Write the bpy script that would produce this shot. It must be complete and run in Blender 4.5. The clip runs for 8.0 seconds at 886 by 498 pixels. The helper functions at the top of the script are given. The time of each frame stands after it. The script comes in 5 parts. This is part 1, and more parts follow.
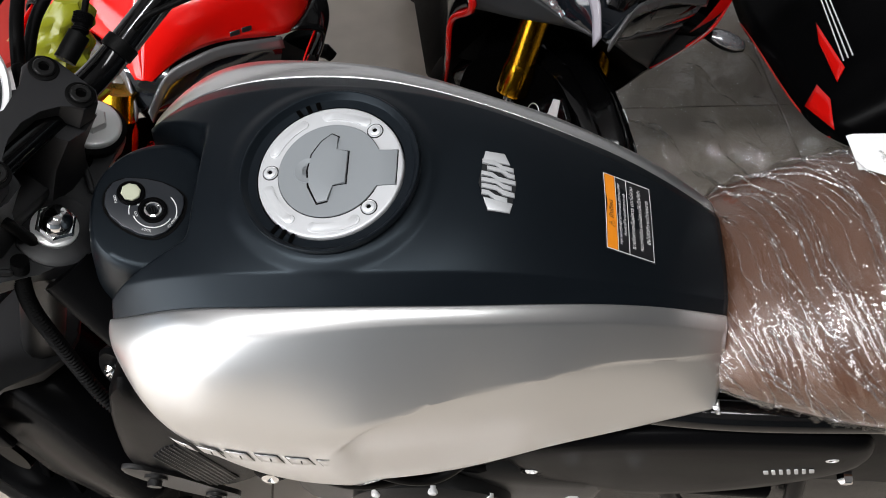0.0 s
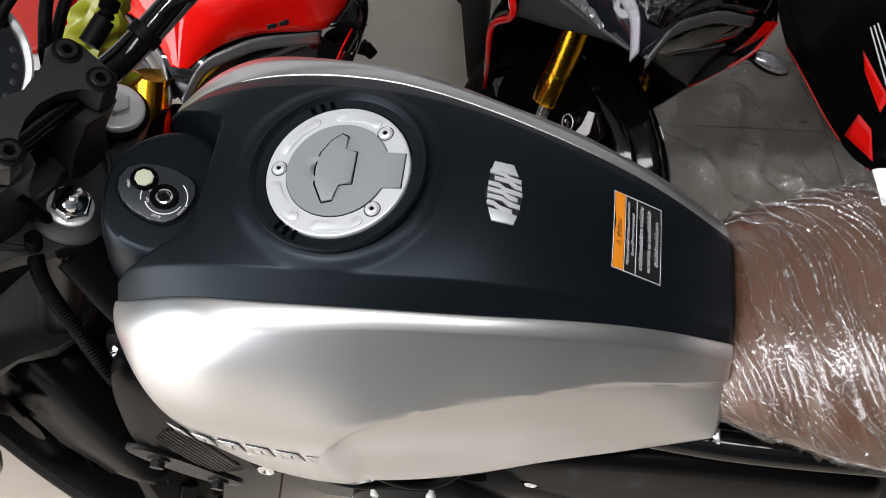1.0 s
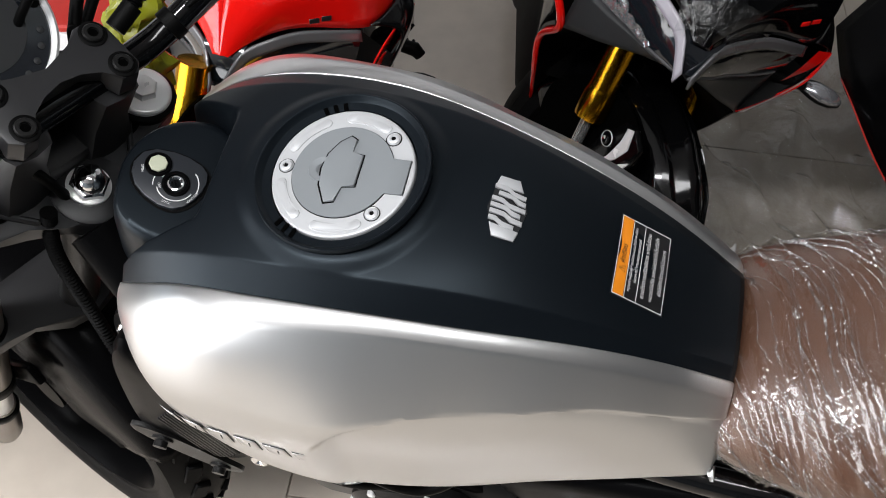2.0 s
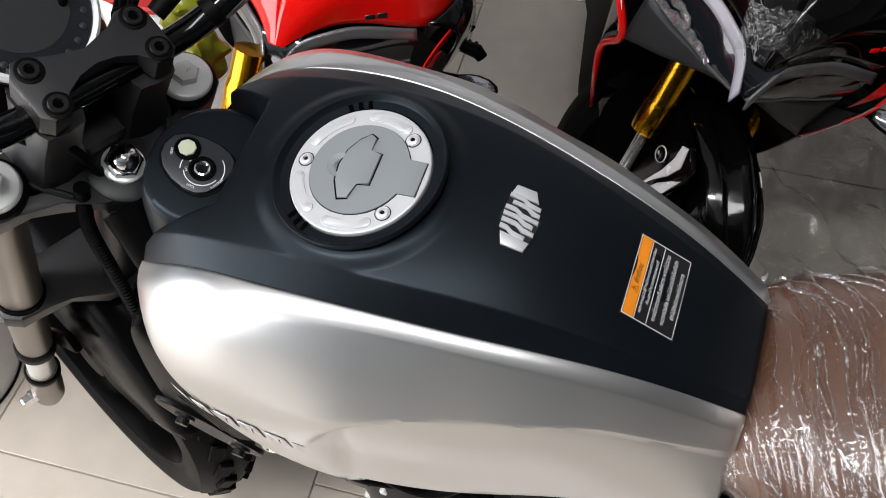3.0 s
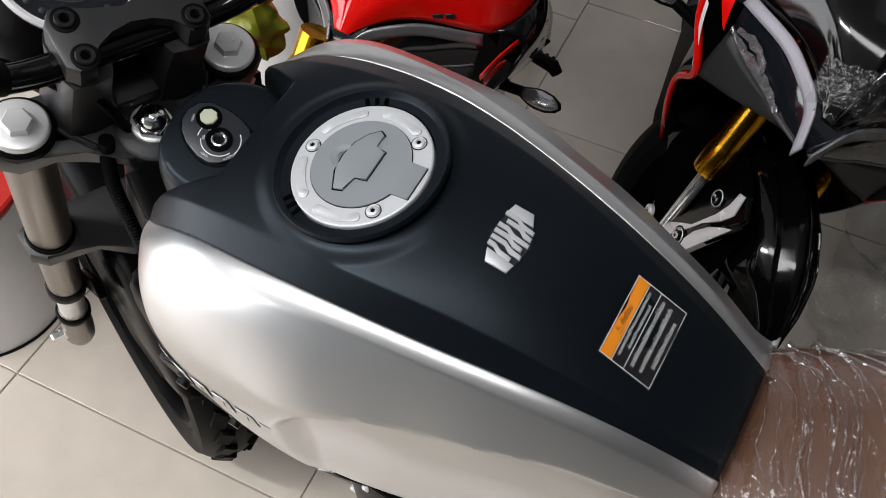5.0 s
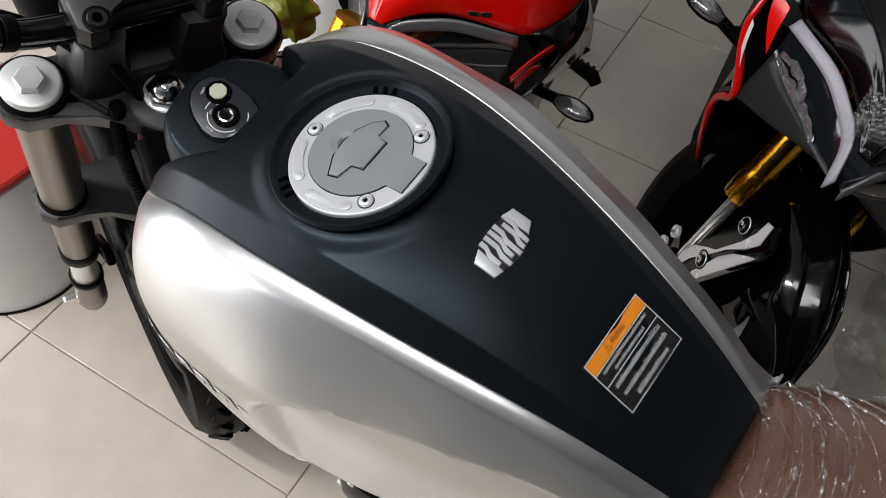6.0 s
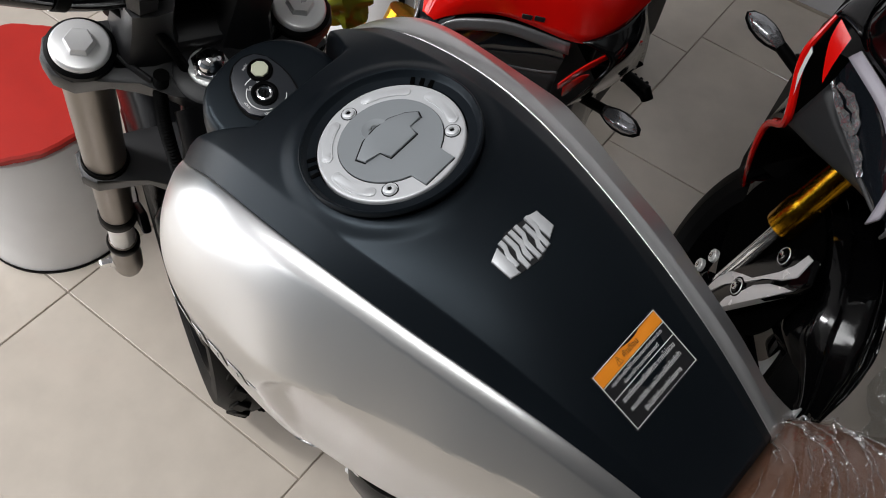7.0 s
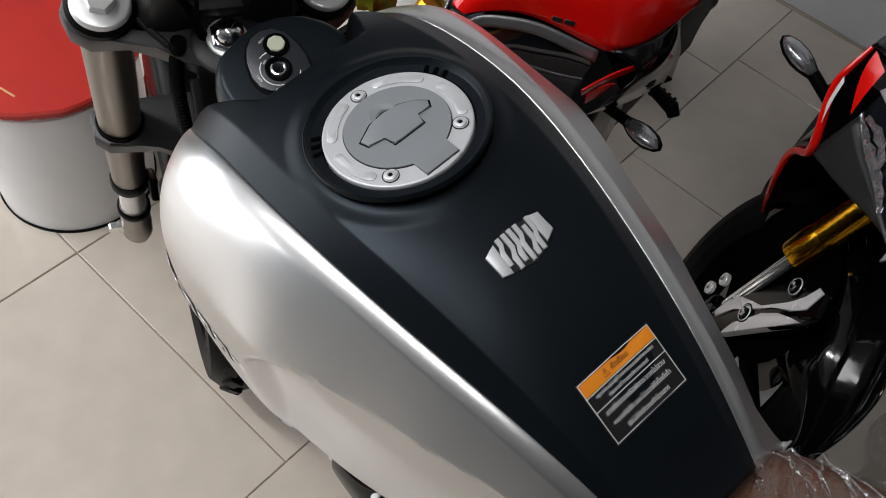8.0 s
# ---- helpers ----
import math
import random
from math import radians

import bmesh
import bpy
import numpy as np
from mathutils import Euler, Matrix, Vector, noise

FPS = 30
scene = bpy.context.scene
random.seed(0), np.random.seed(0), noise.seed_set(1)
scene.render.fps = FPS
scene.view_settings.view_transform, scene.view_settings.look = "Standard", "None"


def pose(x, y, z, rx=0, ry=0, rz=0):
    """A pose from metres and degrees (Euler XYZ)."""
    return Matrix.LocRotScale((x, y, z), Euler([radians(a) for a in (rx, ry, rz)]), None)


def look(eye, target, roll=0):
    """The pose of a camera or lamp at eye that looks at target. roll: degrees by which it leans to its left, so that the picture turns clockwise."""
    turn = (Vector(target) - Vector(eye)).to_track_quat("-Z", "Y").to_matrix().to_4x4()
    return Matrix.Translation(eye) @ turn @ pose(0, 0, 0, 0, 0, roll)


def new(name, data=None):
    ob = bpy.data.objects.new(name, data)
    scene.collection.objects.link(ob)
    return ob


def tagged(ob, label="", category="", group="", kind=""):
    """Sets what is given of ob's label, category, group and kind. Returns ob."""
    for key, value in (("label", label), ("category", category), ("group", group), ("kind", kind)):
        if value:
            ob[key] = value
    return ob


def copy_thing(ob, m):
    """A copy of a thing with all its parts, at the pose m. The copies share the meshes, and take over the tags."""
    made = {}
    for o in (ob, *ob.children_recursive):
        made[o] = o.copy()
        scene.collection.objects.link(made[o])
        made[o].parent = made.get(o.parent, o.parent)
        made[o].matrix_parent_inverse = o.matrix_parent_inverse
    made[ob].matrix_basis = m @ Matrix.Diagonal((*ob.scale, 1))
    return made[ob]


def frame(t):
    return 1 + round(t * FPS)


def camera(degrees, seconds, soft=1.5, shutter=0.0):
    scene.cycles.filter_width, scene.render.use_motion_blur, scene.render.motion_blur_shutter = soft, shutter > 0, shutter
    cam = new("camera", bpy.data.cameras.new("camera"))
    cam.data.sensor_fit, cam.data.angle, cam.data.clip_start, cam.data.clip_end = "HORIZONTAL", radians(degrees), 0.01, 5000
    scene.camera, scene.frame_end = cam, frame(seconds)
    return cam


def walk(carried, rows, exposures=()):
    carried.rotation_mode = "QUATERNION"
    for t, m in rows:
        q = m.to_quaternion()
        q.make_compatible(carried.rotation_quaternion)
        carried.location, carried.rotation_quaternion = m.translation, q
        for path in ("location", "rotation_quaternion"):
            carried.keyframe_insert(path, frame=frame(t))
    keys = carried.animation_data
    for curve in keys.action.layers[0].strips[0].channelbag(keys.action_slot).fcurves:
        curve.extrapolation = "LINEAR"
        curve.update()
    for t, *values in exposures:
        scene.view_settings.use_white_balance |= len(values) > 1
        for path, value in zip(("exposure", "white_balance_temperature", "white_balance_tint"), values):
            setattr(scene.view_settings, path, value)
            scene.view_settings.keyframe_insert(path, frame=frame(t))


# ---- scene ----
cam = camera(53.9, 8.0, soft=1.0)
PATH = [
    (0, (0.002, 0.007, 1.489), (0.167, 1.205, -0.105), 3.0),
    (0.5, (0.017, 0.009, 1.489), (0.157, 1.211, -0.103), 4.0),
    (1, (0.034, 0.01, 1.491), (0.1, 1.215, -0.103), 3.4),
    (1.5, (0.052, 0.013, 1.494), (0.063, 1.218, -0.102), 3.8),
    (3, (0.12, 0.032, 1.495), (-0.095, 1.208, -0.108), 2.2),
    (3.5, (0.135, 0.03, 1.496), (-0.143, 1.193, -0.107), 2.0),
    (4, (0.152, 0.035, 1.498), (-0.164, 1.189, -0.104), 2.9),
    (4.5, (0.168, 0.047, 1.496), (-0.192, 1.187, -0.108), 3.4),
    (6, (0.213, 0.086, 1.477), (-0.263, 1.176, -0.13), 6.6),
    (6.5, (0.22, 0.089, 1.472), (-0.324, 1.144, -0.138), 6.5),
    (7, (0.23, 0.093, 1.472), (-0.335, 1.136, -0.139), 8.3),
    (7.5, (0.243, 0.1, 1.467), (-0.342, 1.13, -0.145), 9.5),
    (8, (0.243, 0.106, 1.462), (-0.356, 1.121, -0.153), 12.2),
]
walk(cam, [(t, look(eye, target, roll)) for t, eye, target, roll in PATH], exposures=[(0.0, 0.02), (3.0, 0.02), (4.0, -0.06), (4.5, -0.16), (6.0, -0.28), (7.0, -0.46), (8.0, -0.55)])

# ---------------------------------------------------------------- light
world = bpy.data.worlds.new("daylight")
scene.world = world
world.use_nodes = True
sky = world.node_tree.nodes.new("ShaderNodeTexSky")
sky.sky_type, sky.sun_disc = "NISHITA", False
sky.sun_elevation, sky.sun_rotation = radians(50), radians(250)
world.node_tree.links.new(sky.outputs["Color"], world.node_tree.nodes["Background"].inputs["Color"])
world.node_tree.nodes["Background"].inputs["Strength"].default_value = 0.05


def area_lamp(name, m, sx, sy, power, colour):
    data = bpy.data.lights.new(name, "AREA")
    data.shape, data.size, data.size_y, data.energy, data.color = "RECTANGLE", sx, sy, power, colour
    ob = new(name, data)
    ob.matrix_world = m
    return ob


# daylight in the open shop front, and ceiling tubes over the aisle
area_lamp("shopfront_daylight", look((-3.1, -1.55, 1.5), (0, -1.15, 1.15)), 4.0, 2.4, 192, (0.965, 0.97, 1.0))
area_lamp("ceiling_tube", look((-1.1, -0.5, 3.1), (-1.1, -0.49, 0)), 1.2, 0.12, 60, (0.98, 0.98, 1.0))
area_lamp("ceiling_tube", look((0.35, -0.4, 3.1), (0.35, -0.39, 0)), 1.5, 0.35, 24, (0.98, 0.99, 1.0))
area_lamp("ceiling_panel", look((1.3, 1.3, 3.1), (1.3, 1.31, 0)), 1.2, 1.2, 1.5, (0.85, 0.96, 1.0))

# ---------------------------------------------------------------- materials


def material(name, colour, rough=0.5, metal=0.0, grain=0.0, scale=400.0, spread=0.06, stain=0.08, coat=0.0, stretch=(1, 1, 1), aniso=0.0, shine=0.5):
    """A painted, plastic or metal surface: fine grain in the relief, faint stains in colour and gloss."""
    m = bpy.data.materials.new(name)
    m.use_nodes = True
    nt = m.node_tree
    b = nt.nodes["Principled BSDF"]
    place = nt.nodes.new("ShaderNodeTexCoord")
    size = nt.nodes.new("ShaderNodeMapping")
    size.inputs["Scale"].default_value = stretch
    nt.links.new(place.outputs["Object"], size.inputs["Vector"])
    big, fine = nt.nodes.new("ShaderNodeTexNoise"), nt.nodes.new("ShaderNodeTexNoise")
    big.inputs["Scale"].default_value, big.inputs["Detail"].default_value = 14, 6
    fine.inputs["Scale"].default_value, fine.inputs["Detail"].default_value = scale, 3
    for n in (big, fine):
        nt.links.new(size.outputs["Vector"], n.inputs["Vector"])
    hue = nt.nodes.new("ShaderNodeMix")
    hue.data_type = "RGBA"
    hue.inputs["A"].default_value = (*[c * (1 - stain) for c in colour], 1)
    hue.inputs["B"].default_value = (*[min(1, c * (1 + stain)) for c in colour], 1)
    nt.links.new(big.outputs["Fac"], hue.inputs["Factor"])
    nt.links.new(hue.outputs["Result"], b.inputs["Base Color"])
    span = nt.nodes.new("ShaderNodeMapRange")
    span.inputs["To Min"].default_value, span.inputs["To Max"].default_value = max(0.02, rough - spread), rough + spread
    nt.links.new(big.outputs["Fac"], span.inputs["Value"])
    nt.links.new(span.outputs["Result"], b.inputs["Roughness"])
    b.inputs["Metallic"].default_value, b.inputs["Coat Weight"].default_value = metal, coat
    b.inputs["Coat Roughness"].default_value = 0.08
    b.inputs["Anisotropic"].default_value, b.inputs["Specular IOR Level"].default_value = aniso, shine
    if grain:
        bump = nt.nodes.new("ShaderNodeBump")
        bump.inputs["Strength"].default_value, bump.inputs["Distance"].default_value = grain, 0.0006
        nt.links.new(fine.outputs["Fac"], bump.inputs["Height"])
        nt.links.new(bump.outputs["Normal"], b.inputs["Normal"])
    return m


def clear(name, colour, rough, share, wrinkle=0.0, scale=60.0, stretch=(1, 1, 1), turn=(0, 0, 0), milk=(0.7, 1.0, 0.4)):
    """Thin clear film: mostly see-through, the rest a sharp gloss on creased relief."""
    m = bpy.data.materials.new(name)
    m.use_nodes = True
    nt = m.node_tree
    nt.nodes.remove(nt.nodes["Principled BSDF"])
    out = nt.nodes["Material Output"]
    see, shine, mix = (nt.nodes.new("ShaderNode" + k) for k in ("BsdfTransparent", "BsdfGlossy", "MixShader"))
    see.inputs["Color"].default_value = (*colour, 1)
    shine.inputs["Roughness"].default_value = rough
    mix.inputs["Fac"].default_value = share
    cloud, veil = nt.nodes.new("ShaderNodeBsdfDiffuse"), nt.nodes.new("ShaderNodeMixShader")
    cloud.inputs["Color"].default_value = (0.8, 0.8, 0.8, 1)
    veil.inputs["Fac"].default_value = 0.0
    nt.links.new(see.outputs[0], mix.inputs[1])
    nt.links.new(shine.outputs[0], mix.inputs[2])
    nt.links.new(mix.outputs[0], veil.inputs[1])
    nt.links.new(cloud.outputs[0], veil.inputs[2])
    nt.links.new(veil.outputs[0], out.inputs["Surface"])
    if wrinkle:
        place, way, size, wave, bump, crest = (nt.nodes.new("ShaderNode" + k) for k in ("TexCoord", "Mapping", "Mapping", "TexNoise", "Bump", "MapRange"))
        way.inputs["Rotation"].default_value, size.inputs["Scale"].default_value = turn, stretch
        # fold crests are mixed with milky white, which also paints their glints
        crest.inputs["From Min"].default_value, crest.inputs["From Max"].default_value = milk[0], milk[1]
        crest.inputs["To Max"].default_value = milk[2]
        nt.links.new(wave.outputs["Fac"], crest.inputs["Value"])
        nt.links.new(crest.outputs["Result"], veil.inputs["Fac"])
        wave.noise_type = "RIDGED_MULTIFRACTAL"
        wave.inputs["Scale"].default_value, wave.inputs["Detail"].default_value, wave.inputs["Distortion"].default_value = scale, 9, 0.9
        bump.inputs["Strength"].default_value, bump.inputs["Distance"].default_value = wrinkle, 0.004
        nt.links.new(place.outputs["Object"], way.inputs["Vector"])
        nt.links.new(way.outputs["Vector"], size.inputs["Vector"])
        nt.links.new(size.outputs["Vector"], wave.inputs["Vector"])
        nt.links.new(wave.outputs["Fac"], bump.inputs["Height"])
        nt.links.new(bump.outputs["Normal"], shine.inputs["Normal"])
    return m


BLACK = material("matte_black_plastic", (0.003, 0.0042, 0.0058), 0.38, grain=0.1, scale=1500, spread=0.03, shine=0.24)
BLACK.node_tree.nodes["Principled BSDF"].inputs["Specular Tint"].default_value = (0.72, 0.88, 1.0, 1)
CAST = material("black_cast_alloy", (0.013, 0.013, 0.014), 0.4, grain=0.14, scale=900, spread=0.05, shine=0.42)
SATIN = material("satin_black_paint", (0.0024, 0.0024, 0.0026), 0.3, grain=0.08, scale=900, spread=0.05, shine=0.015)
GLOSS = material("gloss_black_paint", (0.0018, 0.0018, 0.002), 0.1, coat=0.2, spread=0.02, shine=0.35)
RUBBER = material("black_rubber", (0.0018, 0.0018, 0.0018), 0.5, grain=0.3, scale=700, shine=0.07)
# near-black that paints the darkness inside openings and behind the fork leg
VOID = material("painted_darkness", (0.0004, 0.0004, 0.0004), 0.9, shine=0.03)
LOCK = material("dark_lock_plate", (0.022, 0.025, 0.03), 0.34, 0.2, grain=0.12, scale=1400)
DARK = material("dark_cast_metal", (0.009, 0.0088, 0.0086), 0.4, 0.3, grain=0.2, scale=500, shine=0.3)
SILVER = material("satin_silver_paint", (0.63, 0.63, 0.625), 0.3, 0.92, spread=0.012, stain=0.01)
RING = material("anodised_aluminium", (0.55, 0.56, 0.57), 0.42, 0.4, grain=0.08, scale=1500, stain=0.03)
POLISHED = material("turned_aluminium", (0.84, 0.84, 0.83), 0.3, 0.5, grain=0.15, scale=900, stretch=(1, 1, 6))
CHROME = material("chrome", (0.85, 0.85, 0.85), 0.06, 1.0, spread=0.02)
GREY = material("grey_cap_paint", (0.2, 0.215, 0.225), 0.5, 0.15, grain=0.06, scale=1800, stain=0.02)
BROWN = material("brown_leather", (0.11, 0.053, 0.032), 0.42, grain=0.35, scale=260, stain=0.12, shine=0.35)
RED = material("gloss_red_paint", (0.72, 0.006, 0.004), 0.16, coat=0.25, spread=0.02, stain=0.02)
DULLRED = material("worn_red_paint", (0.46, 0.016, 0.008), 0.5, grain=0.3, scale=90, stain=0.2)
# metal whitened in its base colour to stand for bright reflections
BRIGHT = material("whitened_bracket_metal", (0.86, 0.84, 0.84), 0.25, 0.3, grain=0.6, scale=60, spread=0.12)
TUBE = material("polished_fork_tube", (0.95, 0.95, 0.95), 0.1, 0.9, spread=0.02)
GOLD = material("gold_anodised", (0.8, 0.4, 0.02), 0.22, 1.0, spread=0.03)
BRONZE = material("grey_bronze_fork_tube", (0.22, 0.195, 0.17), 0.36, 0.9, grain=0.05, spread=0.03)
GUARD = material("black_moulded_plastic", (0.0018, 0.0018, 0.002), 0.24, grain=0.1, scale=900, spread=0.05, shine=0.03)
WHITE = material("white_paint", (0.72, 0.72, 0.72), 0.45, grain=0.1, scale=60, stain=0.05)
STONE = material("white_glazed_pot", (0.82, 0.82, 0.82), 0.25, grain=0.05, scale=40, stain=0.06)
FAIRING = material("dark_grey_fairing", (0.022, 0.023, 0.024), 0.4, spread=0.05, shine=0.25)
SCUFF = material("pale_scuff", (0.6, 0.36, 0.16), 0.6)
PALEGREEN = material("pale_greenish_plastic", (0.46, 0.48, 0.36), 0.35)
PRINT = material("white_print", (0.75, 0.75, 0.74), 0.5)
ORANGE = material("orange_print", (0.8, 0.25, 0.008), 0.45)
LABEL = material("black_label", (0.012, 0.012, 0.013), 0.3)
LENS = material("clear_lamp_glass", (0.42, 0.42, 0.44), 0.12, 0.75, grain=0.8, scale=220)
TRIM = material("grey_lamp_trim", (0.16, 0.16, 0.165), 0.25, 0.5)
STRIP = material("pale_lamp_strip", (0.34, 0.32, 0.36), 0.35)
GLASS = material("dark_screen_glass", (0.008, 0.01, 0.013), 0.05, coat=0.5)
FOAM = material("white_foam", (0.8, 0.8, 0.8), 0.7, grain=0.3, scale=120)
GREENBAG = material("yellow_green_bag", (0.2, 0.21, 0.012), 0.25, grain=0.6, scale=60, stain=0.45)
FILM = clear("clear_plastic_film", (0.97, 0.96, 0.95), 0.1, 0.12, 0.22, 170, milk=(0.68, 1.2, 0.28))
CREASE = clear("whitened_film_crease", (0.95, 0.95, 0.95), 0.14, 0.35, 1.0, 160, milk=(0.0, 0.8, 0.6))
BUBBLE = clear("cloudy_plastic_sheet", (0.8, 0.81, 0.8), 0.34, 0.06, 1.0, 160, milk=(0.45, 1.2, 0.3))
SHEET = clear("cloudy_floor_sheet", (0.9, 0.9, 0.89), 0.12, 0.22, 1.0, 150, milk=(0.35, 1.3, 0.4))

# ---------------------------------------------------------------- mesh helpers


def part(name, bm, mat, parent=None, label="", smooth=True):
    me = bpy.data.meshes.new(name)
    bmesh.ops.recalc_face_normals(bm, faces=bm.faces)
    if smooth:
        for f in bm.faces:
            f.smooth = True
    bm.to_mesh(me)
    bm.free()
    if smooth:
        me.set_sharp_from_angle(angle=radians(38))
    if mat:
        me.materials.append(mat)
    ob = new(name, me)
    ob.parent = parent
    if label:
        tagged(ob, label)
    return ob


def spline(xs, ys):
    """A natural cubic spline through the given knots."""
    x, y = np.array(xs, float), np.array(ys, float)
    n, h = len(x), np.diff(x)
    a, r = np.eye(n), np.zeros(n)
    for i in range(1, n - 1):
        a[i, i - 1:i + 2] = h[i - 1], 2 * (h[i - 1] + h[i]), h[i]
        r[i] = 6 * ((y[i + 1] - y[i]) / h[i] - (y[i] - y[i - 1]) / h[i - 1])
    m = np.linalg.solve(a, r)

    def value(q):
        q = np.asarray(q, float)
        i = np.clip(np.searchsorted(x, q) - 1, 0, n - 2)
        d, e = q - x[i], x[i + 1] - q
        return (m[i] * e ** 3 + m[i + 1] * d ** 3) / (6 * h[i]) + (y[i] / h[i] - m[i] * h[i] / 6) * e + (y[i + 1] / h[i] - m[i + 1] * h[i] / 6) * d
    return value


def loft(rows, close_u=False, caps=False):
    """A skin over rows of equally many points."""
    bm = bmesh.new()
    vs = [[bm.verts.new(p) for p in row] for row in rows]
    n = len(rows[0])
    for a, b in zip(vs, vs[1:]):
        for j in range(n if close_u else n - 1):
            bm.faces.new((a[j], a[(j + 1) % n], b[(j + 1) % n], b[j]))
    if caps:
        bm.faces.new(vs[0])
        bm.faces.new(vs[-1])
    return bm


def lathe(profile, steps=48, m=Matrix(), caps=True):
    """A profile of (radius, height) turned round z."""
    rows = [[m @ Vector((r * math.cos(k * math.tau / steps), r * math.sin(k * math.tau / steps), z)) for k in range(steps)] for r, z in profile]
    return loft(rows, close_u=True, caps=caps)


def tube(points, radius, steps=12):
    """A round bar along points; radius is a number or one a point."""
    ps = [Vector(p) for p in points]
    rows, side = [], None
    for i, p in enumerate(ps):
        d = (ps[min(i + 1, len(ps) - 1)] - ps[max(i - 1, 0)]).normalized()
        if side is None:
            side = d.orthogonal().normalized()
        side = (side - d * side.dot(d)).normalized()
        up = d.cross(side)
        r = radius[i] if isinstance(radius, (list, tuple)) else radius
        rows.append([p + r * (math.cos(k * math.tau / steps) * side + math.sin(k * math.tau / steps) * up) for k in range(steps)])
    return loft(rows, close_u=True, caps=True)


def block(sx, sy, sz, m=Matrix(), bevel=0.0, seg=2):
    bm = bmesh.new()
    bmesh.ops.create_cube(bm, size=1, matrix=Matrix.Diagonal((sx, sy, sz, 1)))
    if bevel:
        bmesh.ops.bevel(bm, geom=bm.edges[:], offset=bevel, segments=seg, affect="EDGES", profile=0.5)
    bmesh.ops.transform(bm, matrix=m, verts=bm.verts)
    return bm


def prism(outline, z0, z1, m=Matrix(), bevel=0.0):
    """An outline in x, y drawn up from z0 to z1."""
    bm = bmesh.new()
    a = [bm.verts.new((x, y, z0)) for x, y in outline]
    b = [bm.verts.new((x, y, z1)) for x, y in outline]
    n = len(a)
    top = bm.faces.new(b)
    bm.faces.new(a[::-1])
    for i in range(n):
        bm.faces.new((a[i], a[(i + 1) % n], b[(i + 1) % n], b[i]))
    if bevel:
        bmesh.ops.bevel(bm, geom=list(top.edges), offset=bevel, segments=2, affect="EDGES", profile=0.5)
    bmesh.ops.transform(bm, matrix=m, verts=bm.verts)
    return bm


# ---------------------------------------------------------------- structure
TILE = material("glazed_cream_tile", (0.57, 0.505, 0.43), 0.12, grain=0.02, scale=30, spread=0.06, stain=0.14, coat=0.2)
# unseen ceiling, grey so that it throws back less light
CEIL = material("unseen_ceiling_tone", (0.32, 0.32, 0.33), 0.7, grain=0.1, scale=60)
# white wall greyed all over to stand for the shade at the back
NORTH = material("shade_greyed_wall_paint", (0.5, 0.5, 0.51), 0.5, grain=0.1, scale=60)
# unseen east and south walls, tones chosen for what the bikes reflect
DIMWALL = material("unseen_wall_dark_tone", (0.035, 0.038, 0.04), 0.6, grain=0.1, scale=60)
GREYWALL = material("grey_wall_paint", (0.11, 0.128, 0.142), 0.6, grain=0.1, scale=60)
JOINT = material("grey_brown_joint", (0.36, 0.31, 0.26), 0.8, grain=0.4, scale=200)
floor = tagged(part("floor", block(9, 8, 0.1, pose(0, 0.2, -0.0535)), JOINT, smooth=False), "glossy cream floor tiles with thin dark joints", "floor", kind="structure")
wall = tagged(part("wall_north", block(9, 0.15, 3.2, pose(0, 2.435, 1.596)), NORTH, smooth=False), "plain white showroom wall", "wall", kind="structure")
part("plinth_line", block(9, 0.006, 0.008, pose(0, 2.357, 0.005)), JOINT, wall)
# unseen walls and ceiling added to close the room and shape reflections
tagged(part("wall_south", block(9, 0.15, 3.2, pose(0, -3.7, 1.596)), GREYWALL, smooth=False), "unseen closing wall, toned for reflections", "wall", kind="structure")
tagged(part("wall_east", block(0.15, 6.0, 3.2, pose(4.4, -0.6, 1.596)), DIMWALL, smooth=False), "unseen closing wall, toned for reflections", "wall", kind="structure")
tagged(part("ceiling", block(9, 6.3, 0.1, pose(0, -0.6, 3.246)), CEIL, smooth=False), "unseen closing ceiling, greyed to dim reflections", "ceiling", kind="structure")
# shop front: posts and a lintel round the open bay
for y in (-3.55, 2.25):
    tagged(part("shopfront_post", block(0.15, 0.25, 3.2, pose(-3.3, y, 1.596)), WHITE, smooth=False), "white post of the open shop front", "post", kind="structure")
tagged(part("lintel", block(0.15, 5.6, 0.4, pose(-3.3, -0.65, 2.996)), WHITE, smooth=False), "white lintel over the open shop front", "lintel", kind="structure")

# ---------------------------------------------------------------- the silver motorcycle
# its own axes: x to the rear, y to its right, z up, from the middle of the fuel cap
BASE = 1.0
BIKE = pose(0.006, 0.457, 0.994, 10.5, 0, -7.5)
moto = new("motorcycle")
moto.matrix_world = BIKE @ pose(0, 0, -BASE)
tagged(moto, "silver and black naked motorcycle leaning on its side stand", "motorcycle")


def bike_part(name, bm, mat, label="", smooth=True):
    ob = part(name, bm, mat, moto, label, smooth)
    ob.location = (0, 0, BASE)
    return ob


def thick(ob, depth, offset=-1):
    m = ob.modifiers.new("thickness", "SOLIDIFY")
    m.thickness, m.offset = depth, offset
    return ob


def ease(a, b, x):
    t = min(1, max(0, (x - a) / (b - a)))
    return t * t * (3 - 2 * t)


